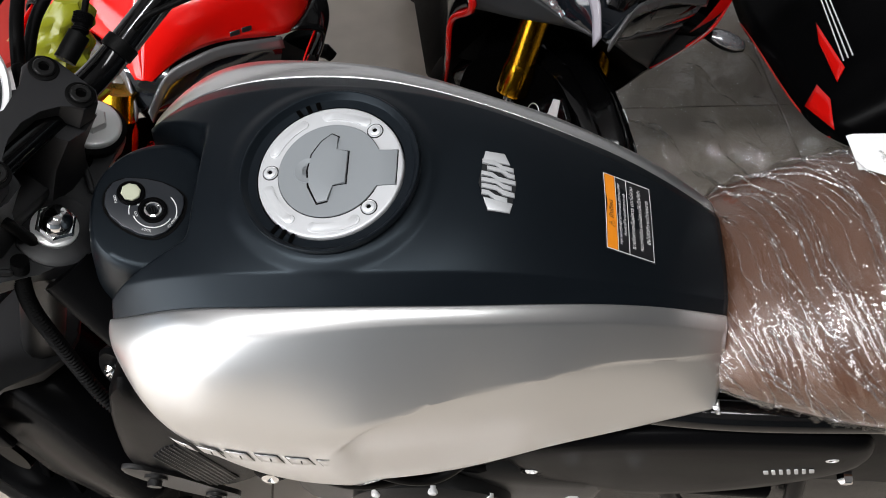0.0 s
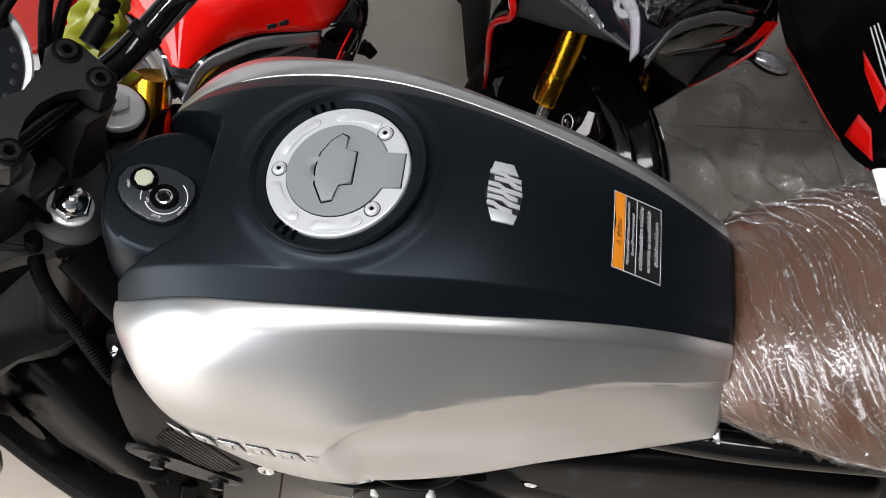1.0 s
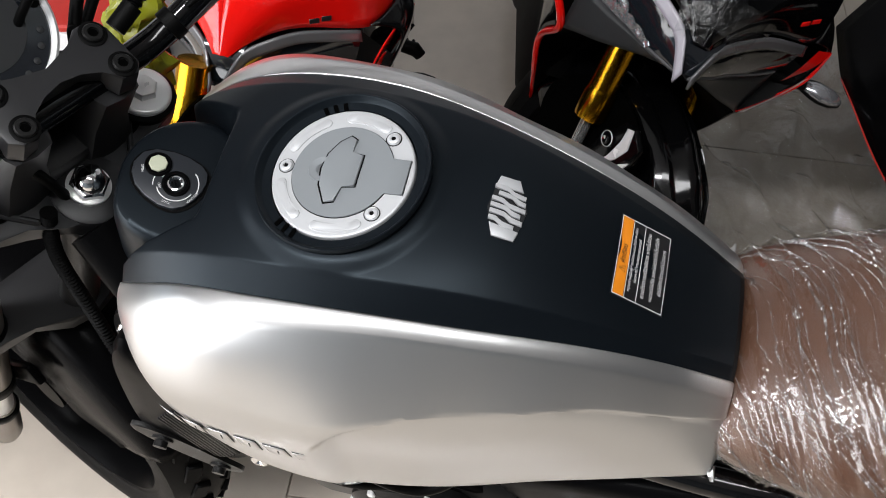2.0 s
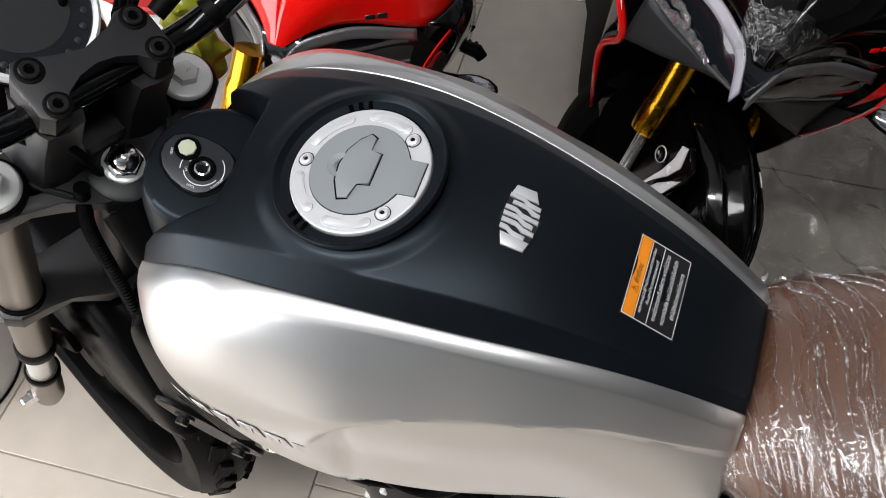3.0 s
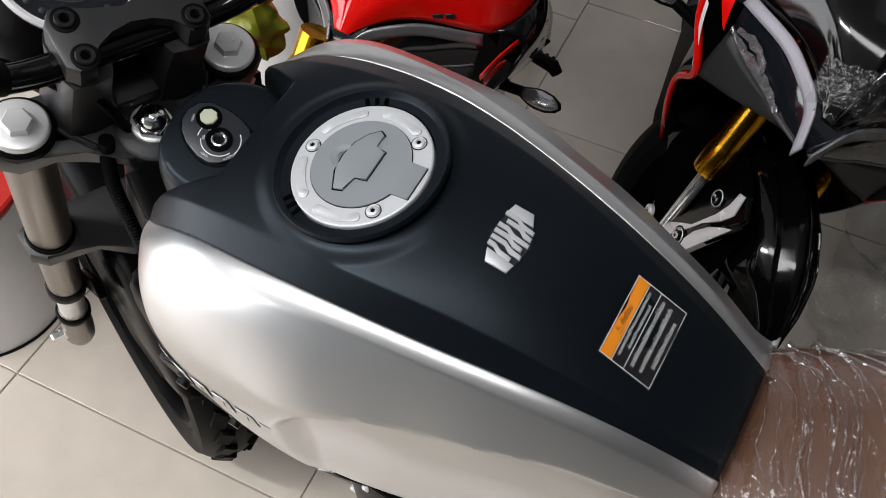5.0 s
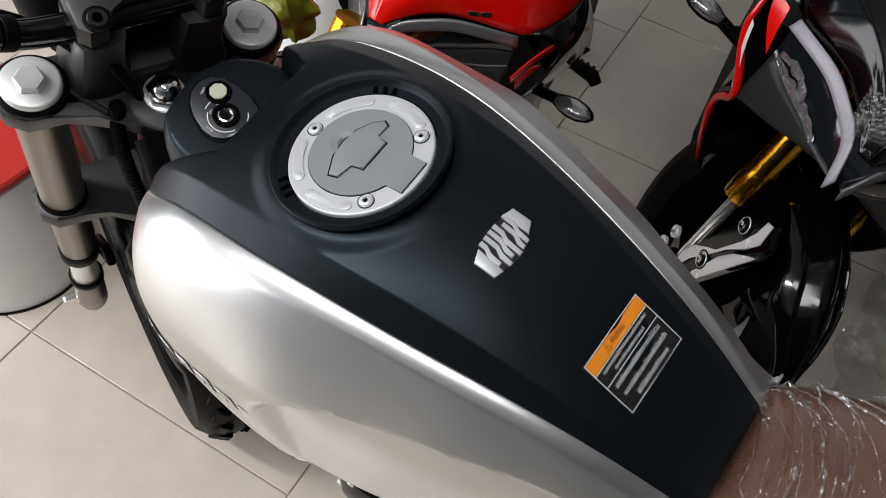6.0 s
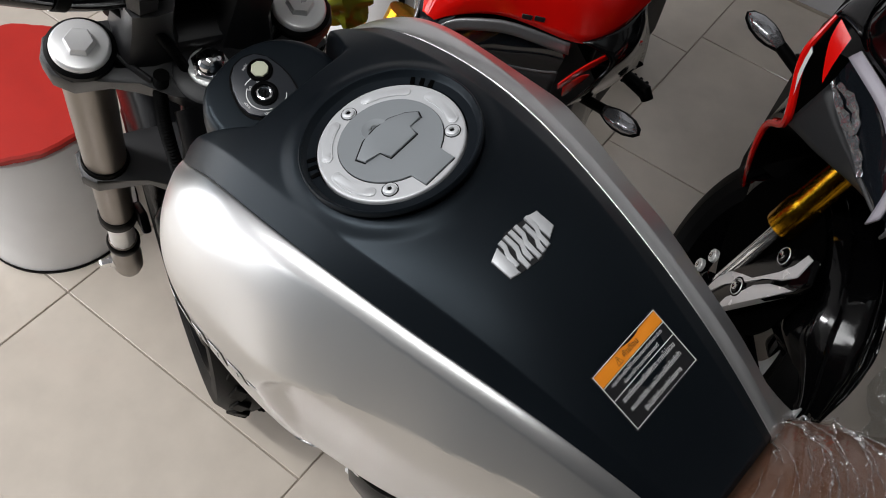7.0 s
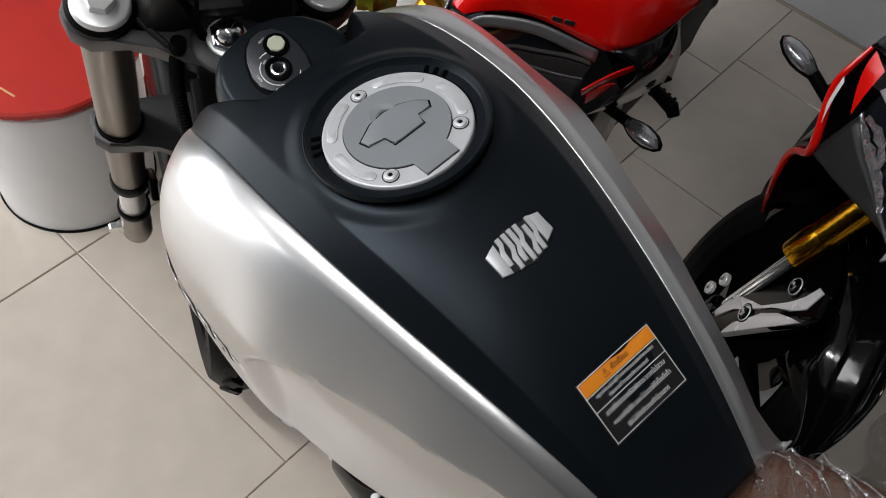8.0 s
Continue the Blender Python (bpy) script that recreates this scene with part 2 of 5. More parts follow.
ST = (-0.215, -0.19, -0.15, -0.08, 0.0, 0.08, 0.16, 0.24, 0.31)
seam_h = spline(ST, (0.092, 0.098, 0.102, 0.105, 0.1025, 0.093, 0.079, 0.064, 0.05))
seam_z = spline(ST, (-0.1, -0.078, -0.05, -0.028, -0.022, -0.033, -0.053, -0.086, -0.13))
crown_z = spline(ST, (-0.075, -0.052, -0.028, -0.006, 0.002, -0.004, -0.033, -0.076, -0.118))
bulge_y = spline(ST, (0.112, 0.150, 0.176, 0.188, 0.184, 0.168, 0.145, 0.1275, 0.1145))
bulge_z = spline(ST, (-0.13, -0.15, -0.165, -0.19, -0.215, -0.235, -0.24, -0.226, -0.194))
hem_y = spline(ST, (0.11, 0.148, 0.173, 0.184, 0.18, 0.1645, 0.142, 0.125, 0.1125))
hem_z = spline(ST, (-0.165, -0.195, -0.225, -0.25, -0.264, -0.268, -0.262, -0.242, -0.206))
knee_z = spline((-0.08, -0.055, -0.03, 0.0, 0.025, 0.05, 0.1, 0.2, 0.31), (-0.26, -0.2, -0.15, -0.106, -0.095, -0.09, -0.09, -0.1, -0.15))
crease_y = spline((-0.22, -0.08, 0.0, 0.025, 0.05, 0.1, 0.145, 0.2, 0.25, 0.31), (0.13, 0.17, 0.172, 0.164, 0.156, 0.141, 0.13, 0.113, 0.1, 0.08))
crease_z = spline((-0.22, -0.08, 0.0, 0.025, 0.05, 0.1, 0.145, 0.2, 0.25, 0.31), (-0.13, -0.11, -0.092, -0.089, -0.088, -0.09, -0.094, -0.104, -0.122, -0.155))
EDGE, SHOULDER = 0.8, 0.66


def arch(u):
    """The cover's height across its half width: a slow crown, a narrow shoulder, then a steep facet down to the seam."""
    crown = 1 - (1 - SHOULDER) * (u / EDGE) ** 2.3
    facet = SHOULDER * (1 - u) / (1 - EDGE)
    k = 0.035
    h = max(0.0, k - abs(crown - facet)) / k
    return min(crown, facet) - h * h * k * 0.25


def top_z(x, y):
    u = min(abs(y) / seam_h(x), 1)
    return float(seam_z(x) + (crown_z(x) - seam_z(x)) * arch(u))


# centre cover, sunk in front where the ignition housing stands
CAP_X = -0.0317
xs = np.concatenate([np.linspace(-0.206, -0.13, 64), np.linspace(-0.128, -0.112, 5), np.linspace(-0.11, 0.046, 160), np.linspace(0.05, 0.306, 50)])
rows = []
for x in xs:
    row = []
    for u in np.concatenate([np.linspace(-1, -0.7, 32), np.linspace(-0.69, 0.69, 101), np.linspace(0.7, 1, 32)]):
        y = u * float(seam_h(x))
        z = top_z(x, y)
        gap = 0.056 + 0.45 * max(0, -0.145 - x)
        z -= 0.05 * ease(-0.137, -0.153, x) * ease(gap, gap - 0.016, abs(y))
        r = math.hypot(x - CAP_X, y)
        z += 0.0032 * ease(0.087, 0.074, r) * ease(-0.14, -0.12, x) - 0.03 * ease(0.0685, 0.066, r)
        row.append((x, y, z))
    rows.append(row)
cover = thick(bike_part("tank_cover", loft(rows), BLACK, "matte black plastic centre cover of the tank"), 0.003)

def bow(p, q, c, n):
    """A quadratic arc from p to q, drawn towards c."""
    return [((1 - t) ** 2 * p[0] + 2 * t * (1 - t) * c[0] + t * t * q[0], (1 - t) ** 2 * p[1] + 2 * t * (1 - t) * c[1] + t * t * q[1]) for t in np.linspace(0, 1, n)]


def panel_section(x):
    """The side panel's outline across the bike at x: y, z from the seam down to the hem."""
    h, z, w, wz, b, bz, kz = (float(f(x)) for f in (seam_h, seam_z, bulge_y, bulge_z, hem_y, hem_z, knee_z))
    ky, cz = float(crease_y(x)), float(crease_z(x))
    # round front: a quarter ellipse; behind it a flat slope to the crease, then a roll to the widest line
    full = [(h + (w - h) * math.sin(a), z + (wz - z) * (1 - math.cos(a))) for a in np.linspace(0, math.pi / 2, 56)]
    roll = (h + 0.014, z - 0.0045)
    tan = (cz - roll[1]) / (ky - roll[0])
    turn = (w, cz + tan * (w - ky) * 1.15) if w > ky else (w, (cz + wz) / 2)
    flat = bow((h, z), roll, (h + 0.0065, z), 12)[:-1] + bow(roll, (ky, cz), ((roll[0] + ky) / 2 + 0.0005, (roll[1] + cz) / 2 + 0.0005), 23)[:-1] + bow((ky, cz), (w, wz), turn, 23)
    c = ease(-0.16, 0.06, x)
    upper = [(p[0] * (1 - c) + q[0] * c, p[1] * (1 - c) + q[1] * c) for p, q in zip(full, flat)]
    lower = [(w + (b - w) * (1 - math.cos(a)), wz + (bz - wz) * math.sin(a)) for a in np.linspace(0, math.pi / 2, 36)[1:]]
    amp = 0.0145 * ease(-0.034, 0.0, x) * (1 - 0.5 * ease(0.02, 0.145, x))
    return [(y - amp * ease(kz + 0.001, kz - 0.0065 - 0.008 * ease(0.05, -0.02, x), q) * (1 - 0.65 * ease(bz + 0.09, bz, q)), q) for y, q in upper + lower]


def panel_point(x, z):
    """Half width of the panel and its outward lean at a height."""
    sec = panel_section(x)
    for (y0, z0), (y1, z1) in zip(sec, sec[1:]):
        if z1 <= z <= z0:
            k = (z0 - z) / max(1e-6, z0 - z1)
            return y0 + k * (y1 - y0), math.degrees(math.atan2(y1 - y0, z0 - z1))
    return sec[-3][0], 0.0


PANEL_X = [(-0.206 - 0.006 * math.sin(a), 0.006 * (1 - math.cos(a))) for a in np.linspace(math.pi / 2, 0, 7)]
PANEL_X += [(x, 0.0) for x in np.linspace(-0.204, 0.301, 116)]
PANEL_X += [(0.302 + 0.007 * math.sin(a), 0.007 * (1 - math.cos(a))) for a in np.linspace(0, math.pi / 2, 7)]
for side in (-1, 1):
    rows = []
    for x, inset in PANEL_X:
        sec = panel_section(x)
        nose = max(0, (0.309 - x) / 0.521) ** 2.2
        row = []
        for i, (y, q) in enumerate(sec):
            (ya, za), (yb, zb) = sec[max(0, i - 1)], sec[min(len(sec) - 1, i + 1)]
            n = math.hypot(yb - ya, zb - za)
            k = min(1, i / 90)
            inset_i = inset * (1 - ease(62, 80, i))
            q += 0.007 * max(0, (x - 0.296) / 0.013) ** 2 * ease(0.62, 1.0, i / (len(sec) - 1))
            # the lower rear corner is rounded off
            reach = min(1, math.dist((y, q), sec[-1]) / 0.022)
            limit = 0.309 + 0.012 * ease(10, 80, i) - 0.022 * (1 - math.sqrt(1 - (1 - reach) ** 2))
            x_i = x if x < 0.262 else 0.262 + (x - 0.262) * (limit - 0.262) / 0.047
            row.append((x_i + 0.05 * k ** 3 * nose, side * (y + inset_i * (zb - za) / n), q - inset_i * (yb - ya) / n))
        rows.append(row)
    panel = thick(bike_part("tank_side_panel", loft(rows), SILVER, "satin silver tank side panel with a pressed knee hollow"), 0.0015)
    # raised maker's name, kept as plain bars along the lower front edge
    for i in range(6):
        x0, z0 = -0.153 + 0.0252 * i, (-0.168, -0.16, -0.1565, -0.156, -0.158, -0.163)[i]
        # black plates under the bars paint the shadow round the raised letters
        for name, mat, lift, grow in (("letter_shade", LABEL, 0.0003, 0.0009), ("letter_bar", SILVER, 0.0006, 0.0)):
            rows = []
            for v in np.linspace(-1, 1, 5):
                row = []
                for u in np.linspace(-1, 1, 5):
                    x = x0 - 0.0022 * v + u * (0.0088 + grow)
                    q = z0 + v * (0.0078 + grow) + 0.11 * (x - x0) * (1 - i / 2.5)
                    row.append((x, side * (panel_point(x, q)[0] + lift), q + lift * 0.3))
                rows.append(row)
            thick(part(name, loft(rows), mat, panel), 0.0004, 0)
        x = x0 + 0.001
        cut = [(x - 0.0006, z0 - 0.006), (x + 0.0006, z0 - 0.006), (x + 0.0006, z0 + 0.002), (x - 0.0006, z0 + 0.002)]
        thick(part("letter_cut", loft([[(p, side * (panel_point(p, q)[0] + 0.0009), q) for p, q in cut[:2]], [(p, side * (panel_point(p, q)[0] + 0.0009), q) for p, q in (cut[3], cut[2])]]), LABEL, panel), 0.0004, 0)

# filler collar, fuel cap and its pieces
CAP = pose(CAP_X, -0.0016, 0.0008, 1.5, -10.3, 0) @ Matrix.Scale(1.012, 4)
collar = bike_part("filler_collar", lathe([(0.07, 0.0), (0.0696, 0.0036), (0.0688, 0.0046), (0.0678, 0.0044), (0.0668, 0.003), (0.0655, 0.0006), (0.0642, -0.0008), (0.0578, -0.0016), (0.0574, -0.012), (0.05, -0.013), (0.05, -0.03)], 96, CAP, caps=False), BLACK, "black recessed collar round the fuel cap")
# black plates paint the dark inside the drain slots
for a in (104, 111.5, 119, 232, 239.5, 247):
    c, s = math.cos(radians(a)), math.sin(radians(a))
    slot = [(0.0018 * math.cos(k * math.tau / 16), 0.0022 * math.sin(k * math.tau / 16) + (0.0028 if k < 8 else -0.0028)) for k in range(16)]
    part("drain_slot", prism(slot, 0, 0.0007, CAP @ pose(0.0613 * c, 0.0613 * s, -0.0012, 0, 0, a - 90 + 8)), VOID, collar)
cap = bike_part("fuel_cap", lathe([(0.0, -0.012), (0.0565, -0.012), (0.0565, -0.0018), (0.0562, -0.0007), (0.0556, -0.0002), (0.055, 0.0), (0.0543, 0.0), (0.0412, 0.0), (0.0405, 0.0), (0.0403, -0.0006), (0.0, -0.0006)], 128, CAP), RING, "round aluminium fuel cap with a grey key flap")


def arc_plate(r0, r1, a0, a1, n=18):
    mid, half = (r0 + r1) / 2, (r1 - r0) / 2
    pts = [(r1 * math.cos(a), r1 * math.sin(a)) for a in np.linspace(a0, a1, n)]
    pts += [(mid * math.cos(a1) + half * math.cos(a1 + q), mid * math.sin(a1) + half * math.sin(a1 + q)) for q in np.linspace(0.3, math.pi - 0.3, 6)]
    pts += [(r0 * math.cos(a), r0 * math.sin(a)) for a in np.linspace(a1, a0, n)]
    pts += [(mid * math.cos(a0) - half * math.cos(a0 + q), mid * math.sin(a0) - half * math.sin(a0 + q)) for q in np.linspace(0.3, math.pi - 0.3, 6)]
    return pts


for a in (78, 140, 217, 279):
    part("ring_rib", prism(arc_plate(0.0442, 0.0525, radians(a - 19), radians(a + 19)), -0.001, 0.0009, CAP, 0.0006), RING, cap)
    part("ring_groove", prism(arc_plate(0.0455, 0.0512, radians(a - 17.5), radians(a + 17.5)), 0.0, 0.00105, CAP, 0.0002), RING, cap)
lid = [(0.0398 * math.cos(a), 0.0398 * math.sin(a)) for a in np.linspace(radians(22), radians(338), 60)] + [(0.0515, -0.0149), (0.0515, 0.0149)]
part("lid_gap", prism([(x * 1.013, y * 1.013) for x, y in lid], -0.0006, 0.0001, CAP), RUBBER, cap)
cap_lid = part("cap_lid", prism(lid, -0.0006, 0.0012, CAP, 0.0004), GREY, cap, "grey painted lid")
flap = [(-0.0005, 0.0306), (0.0052, 0.0275), (0.0038, 0.0162), (0.0135, 0.0148), (0.0135, -0.0125), (0.0035, -0.0138), (0.0015, -0.0265), (-0.0065, -0.0285), (-0.0145, -0.0135), (-0.0165, 0.0), (-0.0145, 0.0135), (-0.008, 0.0245)]
part("flap_gap", prism([(x * 1.09 - 0.0002, y * 1.05) for x, y in flap], 0.001, 0.00135, CAP), RUBBER, cap_lid)
part("key_flap", prism(flap, 0.001, 0.0028, CAP, 0.0007), GREY, cap_lid)
part("thumb_dome", lathe([(0.0108, 0.0008), (0.0104, 0.0016), (0.0085, 0.0012), (0.005, 0.0008), (0.0, 0.0006)], 32, CAP @ pose(-0.0165, 0, 0.0004)), GREY, cap_lid)
for a in (45, 180, -45):
    m = CAP @ pose(0.0463 * math.cos(radians(a)), 0.0463 * math.sin(radians(a)), 0)
    part("screw_well", lathe([(0.0064, 0.0), (0.0064, 0.0003), (0.0, 0.0003)], 28, m), DARK, cap)
    screw = part("cap_screw", lathe([(0.0056, 0.0), (0.0056, 0.0006), (0.005, 0.0004), (0.0046, 0.0016), (0.0038, 0.0021), (0.0022, 0.0021), (0.002, 0.0012), (0.0, 0.001)], 24, m), RING, cap)
    part("hex_socket", lathe([(0.0019, 0.0013), (0.0, 0.0014)], 6, m), RUBBER, screw)


def draped(points_xy, lift, mat, name, parent, depth=0.0006):
    """A flat piece with that outline in plan, laid on the cover."""
    bm = bmesh.new()
    a = [bm.verts.new((x, y, top_z(x, y) + lift)) for x, y in points_xy]
    b = [bm.verts.new((x, y, top_z(x, y) + lift - depth)) for x, y in points_xy]
    n = len(a)
    bm.faces.new(a)
    for i in range(n):
        bm.faces.new((a[i], b[i], b[(i + 1) % n], a[(i + 1) % n]))
    return part(name, bm, mat, parent, smooth=False)


def quad_strip(x0, x1, y0, y1, n=10):
    return [(x0, y) for y in np.linspace(y0, y1, n)] + [(x1, y) for y in np.linspace(y1, y0, n)]


# shield badge with plain slanted bars in place of its letters
shield = [(0.0868, 0.0262), (0.1025, 0.0272), (0.1122, 0.003), (0.1068, -0.0255), (0.0892, -0.0264), (0.0818, -0.003)]


def on_cover(outline, lift, height, bevel=0.0):
    bm = prism(outline, 0, height, bevel=bevel)
    for v in bm.verts:
        v.co.z += top_z(v.co.x, v.co.y) + lift
    return bm


badge = bike_part("badge", on_cover(shield, 0.0005, 0.0008), LABEL, "silver shield badge with slanted bars")
for outline in ([(0.0868, 0.0258), (0.1022, 0.0267), (0.1066, 0.0172), (0.0846, 0.0162)], [(0.0858, -0.0158), (0.1088, -0.017), (0.1064, -0.0252), (0.0894, -0.026)]):
    part("badge_end", on_cover(outline, 0.0012, 0.0016, 0.0005), RING, badge)
# slanted strokes, each with a jog half way
for i, (cut0, cut1) in enumerate(((0.0, 0.0), (0.004, 0.0), (0.0, 0.0), (0.0, 0.003), (0.0, 0.0), (0.0, 0.005))):
    y = 0.0138 - 0.0055 * i
    x0, x1 = 0.0838 + 0.0002 * abs(i - 2.5) + cut0, 0.1112 - 0.0007 * abs(i - 2.5) - cut1
    mid, h, jog = (x0 + x1) / 2 + 0.003 * math.sin(2.3 * i), 0.0019, 0.0022
    stroke = [(x0, y + jog - h), (mid - 0.002, y + jog - h), (mid + 0.003, y - jog * 0.6 - h), (x1, y - jog * 0.6 - h), (x1, y - jog * 0.6 + h), (mid + 0.003, y - jog * 0.6 + h), (mid - 0.002, y + jog + h), (x0, y + jog + h)]
    part("badge_bar", on_cover(stroke, 0.0012, 0.0018, 0.0004), RING, badge)

# warning label
LX0, LX1, LY0, LY1 = 0.1875, 0.2312, -0.0312, 0.0392
label = draped(quad_strip(LX0 - 0.001, LX1 + 0.001, LY0 - 0.001, LY1 + 0.001), 0.0007, LABEL, "warning_label", moto)
label.location = (0, 0, BASE)
tagged(label, "black warning sticker with orange heading and white print")
draped(quad_strip(LX0 + 0.0008, LX0 + 0.0098, LY0 + 0.0006, LY1 - 0.0006), 0.0011, ORANGE, "heading_band", label)
for x in (LX0, LX0 + 0.0102, LX0 + 0.0205, LX1 - 0.0004):
    draped(quad_strip(x, x + 0.0005, LY0, LY1), 0.0011, PRINT, "print_line", label)
for y in (LY0, LY1 - 0.0005):
    draped(quad_strip(LX0, LX1, y, y + 0.0005, 2), 0.0011, PRINT, "print_line", label)


def print_on_label(text, x, y, size, mat, parent):
    """Words laid along y on the cover, read from the rider's seat."""
    data = bpy.data.curves.new("words", "FONT")
    data.body, data.size, data.align_x, data.offset = text, size, "CENTER", 0.008 * size
    tmp = bpy.data.objects.new("words", data)
    me = bpy.data.meshes.new_from_object(tmp)
    bpy.data.objects.remove(tmp)
    for v in me.vertices:
        a, b = v.co.x, v.co.y
        px, py = x - b, y + a
        v.co = (px, py, top_z(px, py) + 0.0013)
    me.materials.append(mat)
    ob = new("lettering", me)
    ob.parent = parent
    return ob


print_on_label("\u26a0 \u0e04\u0e33\u0e40\u0e15\u0e37\u0e2d\u0e19", LX0 + 0.0072, 0.001, 0.0054, LABEL, label)
for text, x, size in (("\u0e01\u0e23\u0e38\u0e13\u0e32\u0e2d\u0e48\u0e32\u0e19\u0e04\u0e39\u0e48\u0e21\u0e37\u0e2d\u0e1c\u0e39\u0e49\u0e43\u0e0a\u0e49\u0e23\u0e16\u0e08\u0e31\u0e01\u0e23\u0e22\u0e32\u0e19\u0e22\u0e19\u0e15\u0e4c\u0e2d\u0e22\u0e48\u0e32\u0e07\u0e25\u0e30\u0e40\u0e2d\u0e35\u0e22\u0e14", 0.0142, 0.0031),
                      ("\u0e01\u0e48\u0e2d\u0e19\u0e01\u0e32\u0e23\u0e43\u0e0a\u0e49\u0e07\u0e32\u0e19\u0e23\u0e16\u0e08\u0e31\u0e01\u0e23\u0e22\u0e32\u0e19\u0e22\u0e19\u0e15\u0e4c", 0.0186, 0.0033),
                      ("\u0e2d\u0e32\u0e08\u0e16\u0e36\u0e07\u0e15\u0e32\u0e22\u0e2b\u0e23\u0e37\u0e2d\u0e1e\u0e34\u0e01\u0e32\u0e23 \u0e2b\u0e32\u0e01\u0e44\u0e21\u0e48\u0e2a\u0e27\u0e21", 0.0266, 0.0047),
                      ("\u0e2b\u0e21\u0e27\u0e01\u0e19\u0e34\u0e23\u0e20\u0e31\u0e22 \u0e41\u0e25\u0e30\u0e44\u0e21\u0e48\u0e04\u0e27\u0e23\u0e43\u0e2b\u0e49\u0e40\u0e14\u0e47\u0e01\u0e17\u0e35\u0e48\u0e40\u0e17\u0e49\u0e32", 0.0338, 0.0044),
                      ("\u0e22\u0e31\u0e07\u0e44\u0e21\u0e48\u0e16\u0e36\u0e07\u0e17\u0e35\u0e48\u0e27\u0e32\u0e07\u0e40\u0e17\u0e49\u0e32\u0e42\u0e14\u0e22\u0e2a\u0e32\u0e23", 0.0408, 0.0044)):
    print_on_label(text, LX0 + x, 0.004, size, PRINT, label)

# ignition housing
hous = [(-0.228, -0.028), (-0.232, 0.006), (-0.22, 0.036), (-0.196, 0.056), (-0.166, 0.062), (-0.145, 0.048), (-0.14, 0.0), (-0.145, -0.046), (-0.166, -0.066), (-0.198, -0.064), (-0.22, -0.05)]
IGN = pose(-0.19, -0.0085, -0.0565, 0, 13, 0)


def rounded(points, n=3):
    """The closed outline with its corners cut n times, so that it runs smoothly."""
    for _ in range(n):
        points = [p for a, c in zip(points, points[1:] + points[:1]) for p in ((a[0] * 0.75 + c[0] * 0.25, a[1] * 0.75 + c[1] * 0.25), (a[0] * 0.25 + c[0] * 0.75, a[1] * 0.25 + c[1] * 0.75))]
    return points


local = rounded([(x + 0.19, y + 0.008) for x, y in hous])
shells = [(-0.085, 1.03), (-0.03, 1.03), (-0.012, 1.0), (-0.006, 0.97), (-0.003, 0.92), (-0.0022, 0.84), (-0.0022, 0.2)]
housing = bike_part("ignition_housing", loft([[IGN @ Vector((x * k, y * k, z)) for x, y in local] for z, k in shells], True, True), BLACK, "black housing round the ignition lock")
plate = rounded([(-0.031, 0.0005), (-0.0235, 0.0215), (0.006, 0.0255), (0.03, 0.018), (0.034, 0.002), (0.0265, -0.019), (0.0105, -0.029), (-0.0185, -0.0185)], 1)
part("plate_gap", prism(rounded([(x * 1.09, y * 1.09) for x, y in plate]), -0.004, -0.0014, IGN), RUBBER, housing)
lock_plate = part("lock_plate", prism(plate, -0.004, 0.002, IGN, 0.001), LOCK, housing, "dark ribbed lock plate with white markings")
part("key_ring", lathe([(0.0115, 0.001), (0.0115, 0.0028), (0.0098, 0.0034), (0.0085, 0.003), (0.0082, -0.002), (0.0, -0.002)], 40, IGN @ pose(0.01, -0.004, 0.001)), SATIN, lock_plate)
part("key_barrel", lathe([(0.0068, -0.002), (0.0068, 0.0022), (0.0055, 0.0026), (0.0046, 0.0018), (0.0042, -0.0005), (0.0, -0.0005)], 32, IGN @ pose(0.01, -0.004, 0.002)), CHROME, lock_plate)
part("key_slot", block(0.0012, 0.006, 0.001, IGN @ pose(0.01, -0.004, 0.0022, 0, 0, 25)), RUBBER, lock_plate)
part("seat_lock_rim", lathe([(0.0112, 0.001), (0.0112, 0.0024), (0.0098, 0.0032), (0.009, 0.0024), (0.0, 0.0024)], 32, IGN @ pose(-0.0095, 0.0085, 0.001)), SATIN, lock_plate)
part("seat_lock_window", lathe([(0.0078, 0.002), (0.0078, 0.0042), (0.007, 0.0048), (0.0, 0.0048)], 8, IGN @ pose(-0.0095, 0.0085, 0.001, 0, 0, 20)), PALEGREEN, lock_plate, "pale greenish lock cap")
for r, a0, a1 in ((0.0155, -150, -20), (0.0185, -10, 50), (0.0185, 150, 200)):
    part("arc_mark", prism(arc_plate(r - 0.0004, r + 0.0004, radians(a0), radians(a1)), 0.002, 0.0024, IGN @ pose(0.01, -0.004, 0)), PRINT, lock_plate)


def flat_words(text, m, size, mat, parent):
    data = bpy.data.curves.new("words", "FONT")
    data.body, data.size, data.align_x, data.align_y = text, size, "CENTER", "CENTER"
    tmp = bpy.data.objects.new("words", data)
    me = bpy.data.meshes.new_from_object(tmp)
    bpy.data.objects.remove(tmp)
    me.transform(m)
    me.materials.append(mat)
    ob = new("lettering", me)
    ob.parent = parent
    return ob


for text, a, r in (("LOCK", -95, 0.0185), ("OFF", 205, 0.0135), ("ON", 160, 0.0125), ("IGNITION", -25, 0.0188)):
    flat_words(text, IGN @ pose(0.01, -0.004, 0.0026) @ pose(r * math.cos(radians(a)), r * math.sin(radians(a)), 0, 0, 0, a + 90), 0.0028, PRINT, lock_plate)
